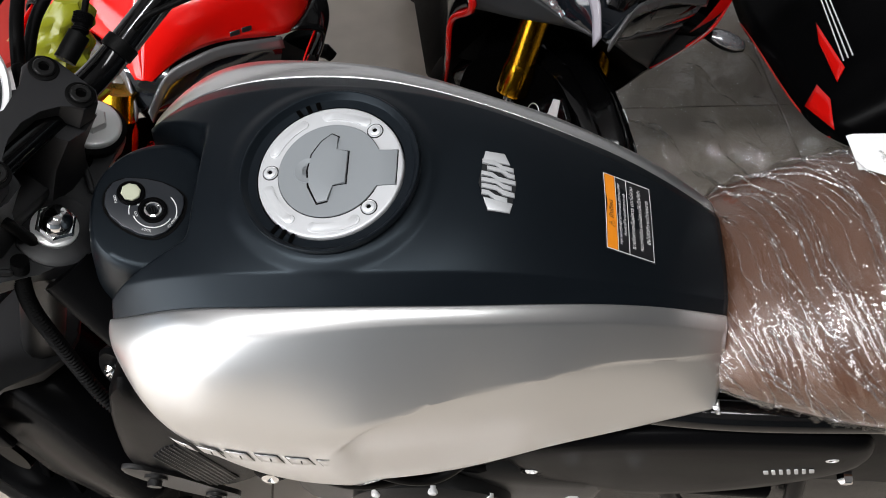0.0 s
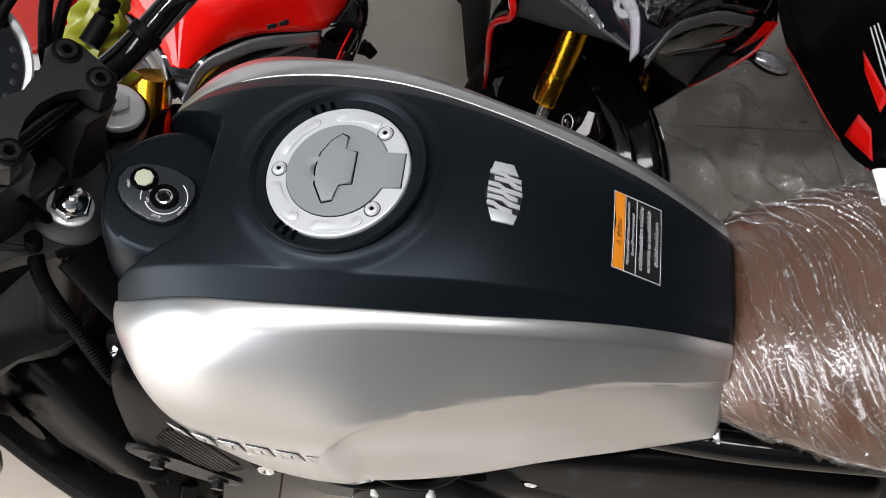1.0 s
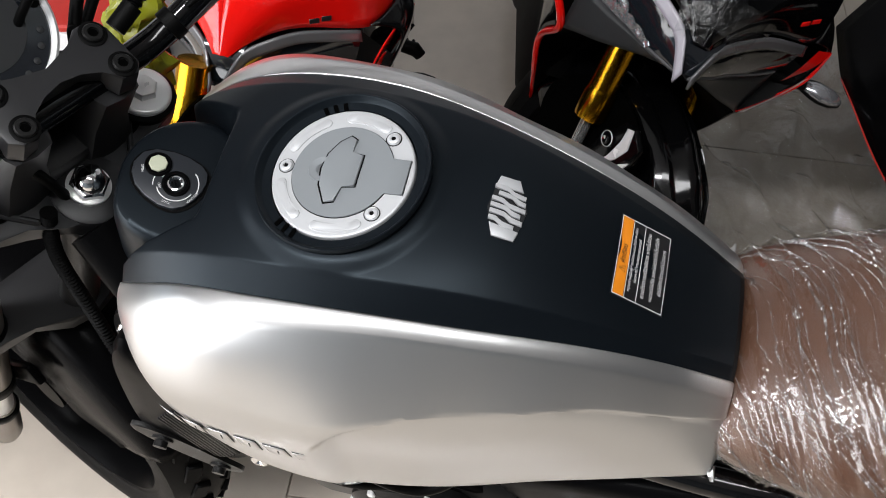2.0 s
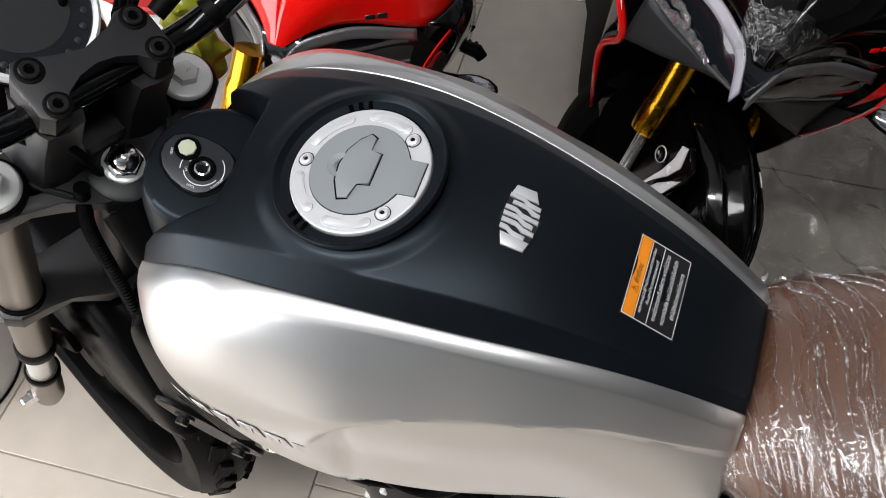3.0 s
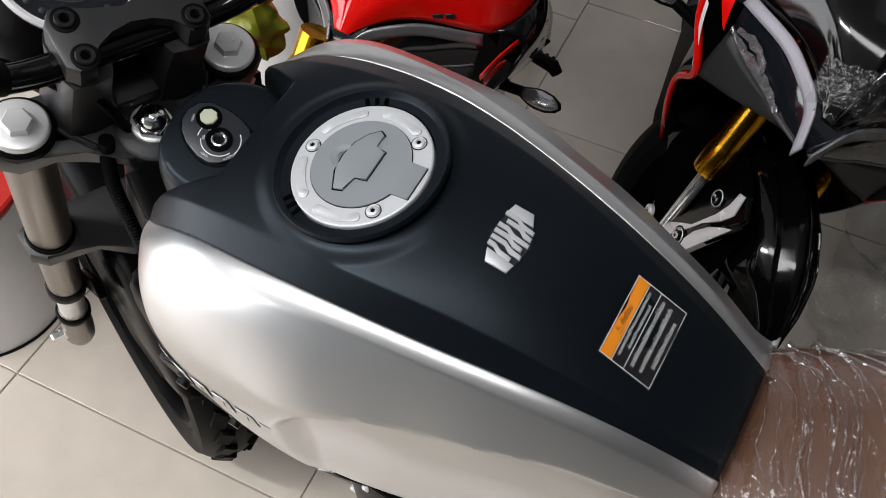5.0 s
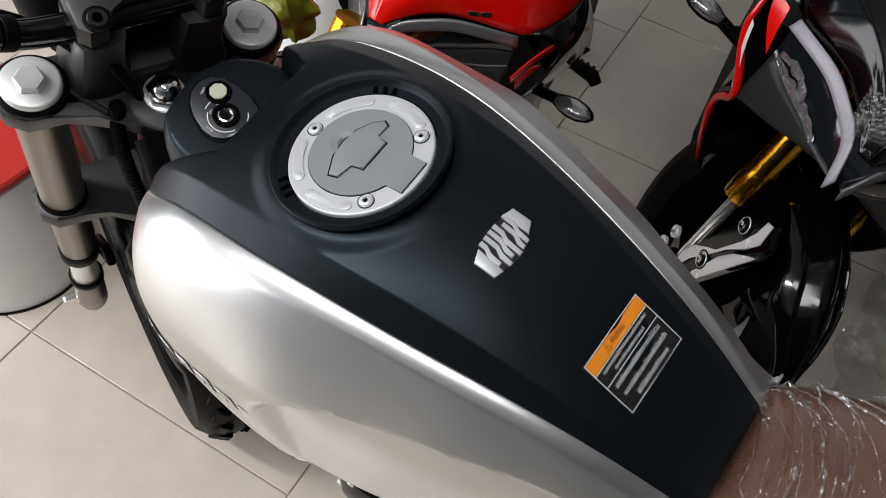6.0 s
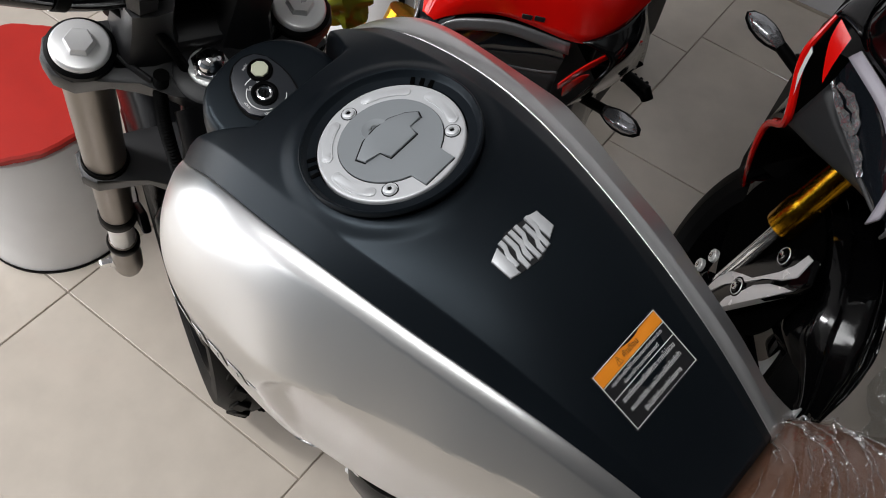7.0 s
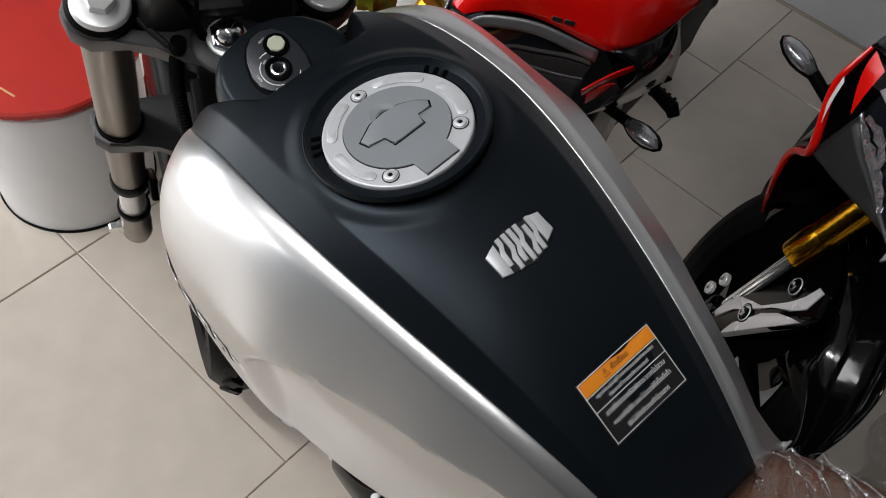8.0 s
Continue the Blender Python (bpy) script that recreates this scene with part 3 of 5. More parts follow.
flat_words("OPEN", IGN @ pose(-0.0205, 0.001, 0.0026, 0, 0, -70), 0.0028, PRINT, lock_plate)

# ---- steering: forks, clamps, bars; turned to the right
STEER = pose(-0.283, -0.0089, -0.0993, 0, 25.4, 0) @ pose(0, 0, 0, 0, 0, -25.9) @ pose(0, 0, 0, -1.7, 0, 0)


def mirrored(points):
    return points + [(x, -y) for x, y in points[::-1]]


half = [(0.044, 0.0), (0.036, 0.016), (0.02, 0.036), (0.006, 0.062), (-0.004, 0.085), (-0.006, 0.118), (-0.018, 0.134), (-0.036, 0.139), (-0.055, 0.132), (-0.066, 0.112), (-0.06, 0.085), (-0.058, 0.05)]
yoke = bike_part("top_yoke", prism(mirrored(half), -0.03, -0.004, STEER, 0.004), CAST, "black cast top yoke holding both fork legs")
part("yoke_bridge", block(0.04, 0.13, 0.03, STEER @ pose(-0.035, 0, 0.004), 0.008), CAST, yoke)
part("stem_seat", lathe([(0.034, -0.01), (0.034, -0.002), (0.03, 0.0), (0, 0)], 40, STEER @ pose(0.008, 0.002, 0)), CAST, yoke)
for side in (-1, 1):
    # raised black plate paints the shade inside the yoke's pocket
    part("yoke_pocket", prism(rounded([(-0.01, side * 0.05), (-0.012, side * 0.085), (-0.03, side * 0.078), (-0.028, side * 0.05)]), -0.004, -0.0034, STEER), VOID, yoke)
    part("yoke_rib", block(0.05, 0.006, 0.006, STEER @ pose(-0.012, side * 0.066, -0.002, 0, 0, -38 * side), 0.002, 1), CAST, yoke)
nut = bike_part("stem_nut", lathe([(0.0195, 0.0), (0.0195, 0.003), (0.018, 0.004), (0.0, 0.004)], 40, STEER @ pose(0.006, 0.002, 0)), POLISHED, "bright domed steering stem nut")
part("hex", lathe([(0.0172, 0.003), (0.0175, 0.011), (0.0155, 0.0125), (0.0, 0.0125)], 6, STEER @ pose(0.006, 0.002, 0)), CHROME, nut)
part("dome", lathe([(0.0132, 0.012), (0.0132, 0.017), (0.012, 0.0215), (0.0085, 0.025), (0.004, 0.0268), (0.0, 0.0272)], 32, STEER @ pose(0.006, 0.002, 0)), CHROME, nut)
LEG = -0.735
FORK = STEER @ pose(-0.035, 0, 0, 0, -6, 0) @ pose(0.035, 0, 0)
for side in (-1, 1):
    m = FORK @ pose(-0.035, side * 0.103, 0)
    leg = bike_part("fork_leg", lathe([(0.0, 0.004), (0.0245, 0.004), (0.0245, -0.3), (0.0232, -0.32), (0.0225, -0.46), (0.0, -0.46)], 40, m), BRONZE, "grey upside-down fork leg")
    fork_cap = part("fork_cap", lathe([(0.0268, 0.0), (0.0268, 0.006), (0.0255, 0.0085), (0.0235, 0.0095), (0.0, 0.0095)], 48, m), POLISHED, leg, "turned aluminium cap with a hexagon")
    part("cap_hexagon", lathe([(0.0138, 0.0093), (0.0138, 0.015), (0.0122, 0.0168), (0.0, 0.0168)], 6, m @ pose(0, 0, 0, 0, 0, 12)), POLISHED, fork_cap)
    part("cap_rubber", lathe([(0.0305, -0.006), (0.0312, 0.0015), (0.028, 0.004), (0.0, 0.004)], 48, m), RUBBER, leg)
    part("guard_ring", lathe([(0.0262, -0.253), (0.0275, -0.258), (0.0275, -0.278), (0.0262, -0.284), (0, -0.284)], 40, m), SATIN, leg)
    part("dust_seal", lathe([(0.0235, -0.448), (0.0256, -0.454), (0.0256, -0.474), (0.02, -0.482), (0, -0.482)], 40, m), RUBBER, leg)
    part("inner_tube", lathe([(0.0185, -0.478), (0.0185, -0.6), (0.0, -0.6)], 32, m), POLISHED, leg, "bright inner fork tube")
    part("axle_foot", lathe([(0.0205, -0.575), (0.022, -0.585), (0.022, -0.63), (0.0235, -0.66), (0.0235, -0.715), (0.02, LEG), (0.0, LEG)], 32, m), BRONZE, leg)
    part("foot_ring", lathe([(0.0225, -0.578), (0.0245, -0.583), (0.0245, -0.598), (0.0225, -0.604), (0, -0.604)], 32, m), SATIN, leg)
    bolt = part("axle_bolt", lathe([(0.011, 0), (0.011, 0.01), (0.0085, 0.011), (0.0085, 0.022), (0.007, 0.026), (0.0, 0.026)], 6, m @ pose(0, side * 0.018, -0.685, -90 * side, 0, 0)), CHROME, leg)
low = [(0.03, 0.0), (0.024, 0.03), (0.0, 0.062), (-0.006, 0.12), (-0.02, 0.134), (-0.05, 0.134), (-0.064, 0.115), (-0.062, 0.06)]
bike_part("lower_yoke", prism(mirrored(low), -0.285, -0.262, FORK, 0.004), CAST, "black lower yoke")
bike_part("steering_stem", tube([STEER @ Vector((0.0, 0, -0.03)), FORK @ Vector((0.0, 0, -0.28))], 0.022), DARK)

# bar risers, clamp and handlebar
for side in (-1, 1):
    bike_part("bar_riser", loft([[STEER @ Vector((-0.04 + sx * w, side * 0.044 + sy * d, z)) for sx, sy in ((1, 1), (0.7, 1.2), (-0.7, 1.2), (-1, 1), (-1.1, 0), (-1, -1), (-0.7, -1.2), (0.7, -1.2), (1, -1), (1.1, 0))] for z, w, d in ((-0.006, 0.03, 0.024), (0.04, 0.023, 0.018), (0.085, 0.026, 0.017), (0.094, 0.027, 0.017))], True, True), CAST, "black cast handlebar riser")
pad = [(-0.012, 0.055), (-0.02, 0.063), (-0.057, 0.063), (-0.07, 0.054), (-0.07, 0.04), (-0.06, 0.026), (-0.053, 0.012), (-0.053, 0.0)]
back = [(-0.038, 0.0), (-0.038, 0.018), (-0.03, 0.034), (-0.014, 0.04)]
outline = pad + [(x, -y) for x, y in pad[::-1]][1:] + [(x, -y) for x, y in back[::-1]] + back[1:]
rows = []
for z, k in ((-0.006, 1.0), (0.03, 0.97), (0.07, 0.93), (0.098, 0.92)):
    wall = [(-0.026 - 0.03 * math.cos(a), 0.05 * math.sin(a)) for a in np.linspace(-1.35, 1.35, 17)]
    rows.append([STEER @ Vector((x * (2 - k), y * k, z)) for x, y in wall + [(x - 0.016, y * 1.05) for x, y in wall[::-1]]])
bike_part("riser_tower", loft(rows, True, True), CAST, "black curved tower between the risers")
clamp = bike_part("bar_clamp", prism(outline, 0.098, 0.124, STEER, 0.003), CAST, "black handlebar clamp with four socket bolts")
for x, y in ((-0.0576, 0.049), (-0.0245, 0.0495), (-0.0567, -0.046), (-0.0225, -0.0455)):
    m = STEER @ pose(x, y, 0.124)
    # raised black ring paints the dark of the counterbore
    part("bolt_recess", lathe([(0.0114, -0.001), (0.0114, 0.0006), (0.0108, 0.001), (0.0086, 0.001), (0.0, 0.0008)], 32, m), RUBBER, clamp)
    bolt = part("clamp_bolt", lathe([(0.0082, 0.0006), (0.0082, 0.0026), (0.0072, 0.0036), (0.0044, 0.0036), (0.0041, 0.0016), (0.0, 0.0016)], 32, m), DARK, clamp)
    part("hex_socket", lathe([(0.0041, 0.0018), (0.0, 0.0019)], 6, m), VOID, bolt)
bar = [(-0.03, -0.4, 0.19), (-0.03, -0.28, 0.185), (-0.034, -0.2, 0.165), (-0.036, -0.14, 0.125), (-0.036, -0.095, 0.1), (-0.036, -0.05, 0.094), (-0.036, 0.0, 0.094), (-0.036, 0.05, 0.094), (-0.036, 0.095, 0.1), (-0.036, 0.14, 0.125), (-0.034, 0.2, 0.165), (-0.03, 0.28, 0.185), (-0.03, 0.4, 0.19)]


def curve_through(points, n=60):
    k = np.linspace(0, 1, len(points))
    f = [spline(k, [p[i] for p in points]) for i in range(3)]
    return [Vector([float(g(t)) for g in f]) for t in np.linspace(0, 1, n)]


handlebar = bike_part("handlebar", tube([STEER @ p for p in curve_through(bar, 90)], 0.0125, 20), GLOSS, "gloss black tubular handlebar")
for y, z, rz in ((0.116, 0.112, 0), (-0.112, 0.11, 0)):
    part("cable_tie", lathe([(0.0128, -0.006), (0.0142, -0.0055), (0.0142, 0.0055), (0.0128, 0.006), (0.0128, -0.006)], 36, STEER @ pose(-0.036, y, z, 60 if y < 0 else -60, 0, 0), caps=False), RUBBER, handlebar)
part("grip", tube([STEER @ Vector((-0.03, 0.29, 0.186)), STEER @ Vector((-0.03, 0.4, 0.19))], 0.017, 20), RUBBER, handlebar)
part("grip", tube([STEER @ Vector((-0.03, -0.29, 0.186)), STEER @ Vector((-0.03, -0.4, 0.19))], 0.017, 20), RUBBER, handlebar)
part("lever_wrap", tube([STEER @ Vector((-0.03, -0.21, 0.168)), STEER @ Vector((-0.03, -0.275, 0.184))], 0.019, 16), FOAM, handlebar, "white foam wrapped round the bar")

# round meter in front of the bars
METER = pose(0.002, -0.026, 0.0) @ STEER @ pose(-0.121, 0.002, 0.118, 0, 18, 0) @ Matrix.Diagonal((1.06, 1.06, 1.05, 1))
meter = bike_part("meter", lathe([(0.0, -0.04), (0.04, -0.036), (0.054, -0.018), (0.057, 0.0), (0.0575, 0.006), (0.0, 0.006)], 64, METER), SATIN, "round digital meter with a bright rim")
part("rim", lathe([(0.0575, 0.003), (0.0578, 0.0095), (0.0555, 0.0115), (0.0525, 0.0098), (0.0525, 0.004), (0.0575, 0.003)], 64, METER, caps=False), WHITE, meter)
part("face", lathe([(0.0525, 0.0065), (0.0, 0.007)], 64, METER), GLASS, meter)
part("display", lathe([(0.038, 0.0072), (0.0, 0.0074)], 48, METER @ pose(-0.004, 0, 0)), FAIRING, meter)
for k in range(9):
    a = radians(-62 + 15.5 * k)
    part("tell_tale", lathe([(0.0028, 0.0072), (0.0, 0.0078)], 12, METER @ pose(0.0455 * math.cos(a), 0.0455 * math.sin(a), 0)), FAIRING if k != 3 else LENS, meter)

bucket = bike_part("headlight", lathe([(0.0, 0.0), (0.05, 0.004), (0.075, 0.02), (0.086, 0.05), (0.088, 0.085), (0.084, 0.092), (0.0, 0.092)], 48, STEER @ pose(-0.075, 0, -0.03, 0, -98, 0)), SATIN, "round black headlight shell")
part("lens_rim", lathe([(0.084, 0.088), (0.09, 0.09), (0.09, 0.1), (0.08, 0.103), (0.078, 0.094), (0.084, 0.088)], 48, STEER @ pose(-0.075, 0, -0.03, 0, -98, 0), caps=False), GLOSS, bucket)
# cables and hoses
for pts, r in (([(-0.295, 0.153, 0.03), (-0.296, 0.133, 0.02), (-0.293, 0.105, 0.012), (-0.29, 0.081, 0.0), (-0.288, 0.065, -0.02), (-0.31, 0.0, -0.2)], 0.0055),
               ([(-0.273, 0.162, 0.02), (-0.281, 0.143, 0.01), (-0.289, 0.122, 0.0), (-0.29, 0.089, -0.01), (-0.294, 0.075, -0.03), (-0.32, 0.02, -0.2)], 0.005),
               ([(-0.2, 0.117, 0.012), (-0.193, 0.127, 0.014), (-0.179, 0.136, 0.016), (-0.164, 0.144, 0.018), (-0.153, 0.149, 0.02)], 0.0028),
               ([(-0.236, 0.116, 0.027), (-0.236, 0.127, 0.03), (-0.234, 0.145, 0.036)], 0.0026),
               ([(-0.26, 0.1, 0.2), (-0.285, 0.08, 0.1), (-0.31, 0.06, 0.0), (-0.31, 0.04, -0.15)], 0.0055),
               ([(-0.28, 0.11, 0.2), (-0.31, 0.09, 0.1), (-0.335, 0.06, 0.0), (-0.33, 0.03, -0.2)], 0.0055),
               ([(-0.2, 0.22, 0.16), (-0.24, 0.13, 0.1), (-0.3, 0.05, 0.05), (-0.35, 0.0, -0.1)], 0.004),
               ([(-0.38, -0.19, 0.05), (-0.35, -0.12, 0.03), (-0.3, -0.05, 0.0), (-0.29, -0.02, -0.15)], 0.005),
               ([(-0.4, -0.22, 0.06), (-0.37, -0.14, 0.05), (-0.33, -0.07, 0.02), (-0.31, -0.02, -0.12)], 0.0045)):
    bike_part("control_cable", tube(curve_through(pts, 28), r, 10), RUBBER)
# rubber boot and knurled adjuster on the throttle cable
bike_part("cable_boot", tube([(-0.247, 0.079, 0.015), (-0.238, 0.1, 0.022)], 0.0085, 20), RUBBER, "black rubber cable boot")
pts = [Vector((-0.238, 0.1, 0.022)).lerp(Vector((-0.236, 0.116, 0.027)), k / 24) for k in range(25)]
bike_part("cable_adjuster", tube(pts, [0.0052 if k < 3 else 0.0068 if k < 7 else 0.0056 if k < 12 else 0.0075 + 0.0006 * (k % 2) for k in range(25)], 20), SATIN, "black knurled cable adjuster")
pts = curve_through([(-0.29, -0.05, -0.085), (-0.302, -0.062, -0.14), (-0.3, -0.073, -0.2), (-0.29, -0.088, -0.26), (-0.265, -0.11, -0.305), (-0.22, -0.125, -0.34)], 200)
bike_part("corrugated_hose", tube(pts, [0.0056 + (0.0018 if i % 3 < 1 else 0) for i in range(200)], 14), RUBBER, "black corrugated cable conduit")
bike_part("bracket_tab", prism([(0.0, -0.03), (0.05, -0.02), (0.055, 0.0), (0.05, 0.02), (0.0, 0.03)], -0.004, 0.004, STEER @ pose(0.01, 0.0, -0.035), 0.002), DARK)
bike_part("frame_spar", tube(curve_through([(-0.27, -0.035, -0.13), (-0.21, -0.075, -0.19), (-0.16, -0.1, -0.25), (-0.1, -0.11, -0.32)], 20), 0.026, 16), SATIN, "black steel frame spar")
m = pose(-0.232, -0.096, -0.202, 62, 0, -30)
boss = bike_part("tank_mount", lathe([(0.022, -0.02), (0.022, 0.006), (0.018, 0.01), (0.012, 0.008), (0.0, 0.008)], 32, m), SATIN, "rubber tank mount with a bright bolt")
part("bolt", lathe([(0.008, 0.006), (0.008, 0.014), (0.005, 0.016), (0.004, 0.012), (0.0, 0.012)], 24, m), CHROME, boss)

# front wheel and mudguard, in the steering's line
AXLE = Vector((-0.5167, -0.0362, -0.6808))
WHEEL = Matrix.Translation(AXLE) @ FORK.to_quaternion().to_matrix().to_4x4() @ pose(0, 0, 0, -90, 0, 0)
tyre = bike_part("front_tyre", lathe([(0.215, -0.04), (0.235, -0.052), (0.262, -0.051), (0.28, -0.035), (0.29, -0.012), (0.291, 0.0), (0.29, 0.012), (0.28, 0.035), (0.262, 0.051), (0.235, 0.052), (0.215, 0.04), (0.215, -0.04)], 96, WHEEL, caps=False), RUBBER, "block-tread front tyre")
for k in range(36):
    for side in (-1, 1):
        a = k * math.tau / 36 + (0.08 if side > 0 else 0)
        part("tread_block", block(0.012, 0.034, 0.022, WHEEL @ pose(0, 0, 0, 0, 0, math.degrees(a)) @ pose(0.285, 0, 0.023 * side, 0, -side * 32, 0) @ pose(0, 0, 0, 22 * side, 0, 0), 0.002, 1), RUBBER, tyre)
rim = bike_part("front_rim", lathe([(0.218, -0.04), (0.222, -0.044), (0.212, -0.044), (0.2, -0.03), (0.195, 0.0), (0.2, 0.03), (0.212, 0.044), (0.222, 0.044), (0.218, 0.04), (0.218, -0.04)], 72, WHEEL, caps=False), SATIN, "black cast wheel rim")
for k in range(5):
    for da in (-9, 9):
        part("spoke", block(0.17, 0.018, 0.016, WHEEL @ pose(0, 0, 0, 0, 0, 72 * k + da) @ pose(0.115, 0, 0), 0.004), SATIN, rim)
part("hub", lathe([(0.0, -0.05), (0.035, -0.05), (0.035, 0.05), (0.0, 0.05)], 32, WHEEL), SATIN, rim)
rows = []
for a in np.linspace(radians(-165), radians(-44), 56):
    tip = 0.6 + 0.4 * ease(radians(-165), radians(-130), a) * ease(radians(-40), radians(-62), a)
    rows.append([WHEEL @ Vector(((0.312 - d * tip) * math.cos(a), (0.312 - d * tip) * math.sin(a), v * (0.8 + 0.2 * tip))) for v, d in ((-0.07, 0.15), (-0.0665, 0.138), (-0.066, 0.1), (-0.064, 0.055), (-0.059, 0.024), (-0.045, 0.007), (-0.025, 0.002), (0.0, 0.0), (0.025, 0.002), (0.045, 0.007), (0.059, 0.024), (0.064, 0.055), (0.066, 0.1), (0.0665, 0.138), (0.07, 0.15))])
thick(bike_part("front_mudguard", loft(rows), GUARD, "satin black front mudguard"), 0.004)
for side in (-1, 1):
    bike_part("guard_stay", block(0.03, 0.012, 0.09, FORK @ pose(-0.01, side * 0.075, -0.43, 0, 30, 0), 0.004), SATIN)

# seat with its plastic wrap
SX = (0.296, 0.31, 0.34, 0.4, 0.5, 0.62, 0.74, 0.82)
seat_w = spline(SX, (0.078, 0.092, 0.106, 0.122, 0.134, 0.138, 0.132, 0.11))
seat_t = spline(SX, (-0.142, -0.128, -0.11, -0.086, -0.072, -0.064, -0.055, -0.07))
seat_b = spline(SX, (-0.21, -0.215, -0.218, -0.222, -0.228, -0.226, -0.21, -0.19))


def ridge(p):
    """One at the crest of a fold, falling off to both sides."""
    return 1 - abs(noise.noise(p))


def crumple(x, a):
    """How far the film stands off the saddle: long folds drawn slanting over it, with finer crinkles between."""
    p = seat_point(x, a, 0)
    v = -p.y - 0.7 * p.z
    along, over = 0.42 * x + 0.9 * v, 0.9 * x - 0.42 * v
    over += 0.01 * noise.noise(Vector((along * 9, over * 9, 3.1)))
    slack = 0.5 + 0.5 * noise.noise(Vector((x * 11, v * 13, 8.0)))
    h = 0.005 * ridge(Vector((over * 30, along * 3.2, 0.4))) ** 9
    h += 0.0032 * ridge(Vector((over * 64, along * 6, 5.5))) ** 8
    h += 0.0016 * ridge(Vector((over * 130, along * 14, 2.5))) ** 6
    return h + slack * 0.0007 * ridge(Vector((over * 150, along * 80, 9.2))) ** 3


def seat_point(x, a, lift):
    """The saddle's skin at a length and an angle round it, lifted outwards."""
    w, t, b = float(seat_w(x)) + lift, float(seat_t(x)) + lift, float(seat_b(x)) - lift
    c, s = math.cos(a), math.sin(a)
    y = w * math.copysign(abs(c) ** 0.55, c)
    return Vector((x, y, (t + b) / 2 + (t - b) / 2 * math.copysign(abs(s) ** 0.62, s) - (0.02 * (abs(y) / w) ** 2.4 if s > 0 else 0)))


bike_part("seat", loft([[seat_point(x, a, 0) for a in np.linspace(0, math.tau, 96, endpoint=False)] for x in np.linspace(0.296, 0.82, 90)], True, True), BROWN, "brown leather saddle under clear wrapping film")
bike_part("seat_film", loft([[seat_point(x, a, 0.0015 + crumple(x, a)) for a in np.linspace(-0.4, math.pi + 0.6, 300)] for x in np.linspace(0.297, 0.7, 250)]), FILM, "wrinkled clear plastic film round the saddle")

# sharp stretched creases that slant over the saddle, coloured white for their glints
fold = random.Random(23)
bm = bmesh.new()
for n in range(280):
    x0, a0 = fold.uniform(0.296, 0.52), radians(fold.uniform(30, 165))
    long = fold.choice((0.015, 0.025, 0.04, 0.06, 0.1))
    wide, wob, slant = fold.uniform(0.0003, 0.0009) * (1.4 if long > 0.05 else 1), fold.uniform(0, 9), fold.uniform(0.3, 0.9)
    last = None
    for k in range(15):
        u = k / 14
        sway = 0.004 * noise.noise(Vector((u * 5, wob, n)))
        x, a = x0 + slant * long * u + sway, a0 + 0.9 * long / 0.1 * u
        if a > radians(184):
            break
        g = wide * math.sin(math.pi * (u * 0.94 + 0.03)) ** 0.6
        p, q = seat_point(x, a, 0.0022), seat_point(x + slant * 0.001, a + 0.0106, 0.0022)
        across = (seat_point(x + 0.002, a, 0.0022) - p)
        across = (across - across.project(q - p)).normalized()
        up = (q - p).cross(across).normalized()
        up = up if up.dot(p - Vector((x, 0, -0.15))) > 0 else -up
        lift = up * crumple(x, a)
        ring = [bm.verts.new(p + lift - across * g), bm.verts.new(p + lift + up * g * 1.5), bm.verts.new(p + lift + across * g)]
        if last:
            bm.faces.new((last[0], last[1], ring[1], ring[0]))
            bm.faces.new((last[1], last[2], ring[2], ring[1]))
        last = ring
bike_part("film_creases", bm, CREASE, "stretched creases in the clear film, their glints coloured white")
bike_part("seat_foam", loft([[(x, y, float(seat_t(x)) - 0.02 * (y / 0.13) ** 2 + 0.001 + q) for y in np.linspace(0.045 + 0.45 * (0.5 - x) * (x < 0.5), 0.122, 10)] for x, q in ((0.425, 0.0), (0.43, 0.003), (0.5, 0.003), (0.6, 0.003))]), FOAM, "white foam sheet under the film")

# side cover, frame and engine below the tank
flank = rounded([(0.127, -0.392), (0.132, -0.344), (0.186, -0.299), (0.331, -0.264), (0.476, -0.251), (0.509, -0.301), (0.52, -0.378), (0.437, -0.491), (0.304, -0.555), (0.186, -0.486)])
COVER = pose(0, -0.125, 0, 90, 0, 0)
cx, cz = 0.321, -0.376
dome = [(-0.03, 0.97), (-0.012, 1.0), (-0.006, 0.985), (-0.002, 0.955), (0.0005, 0.9), (0.002, 0.75), (0.003, 0.5), (0.003, 0.1)]
side_cover = bike_part("side_cover", loft([[COVER @ Vector((cx + (x - cx) * k, cz + (z - cz) * k, h)) for x, z in flank] for h, k in dome], True, True), SATIN, "satin black side cover below the seat")
for x, z in ((0.171, -0.429), (0.465, -0.314)):
    part("bolt_well", lathe([(0.0125, -0.004), (0.0125, 0.0012), (0.0108, 0.001), (0.0098, -0.001), (0.0, -0.001)], 28, COVER @ pose(x, z, 0.0)), RUBBER, side_cover)
    part("cover_bolt", lathe([(0.0075, -0.001), (0.0075, 0.0008), (0.006, 0.0022), (0.0035, 0.0022), (0.003, 0.001), (0.0, 0.001)], 24, COVER @ pose(x, z, 0.0)), POLISHED, side_cover)
for i in range(7):
    end = i in (0, 6)
    part("badge_bar", block(0.0052 if end else 0.0038, 0.015 if end else 0.021, 0.0012, COVER @ pose(0.4170 + 0.0072 * i, -0.3700 + 0.0026 * i, 0.0032, 0, 0, 22), 0.0005, 1), RING, side_cover)
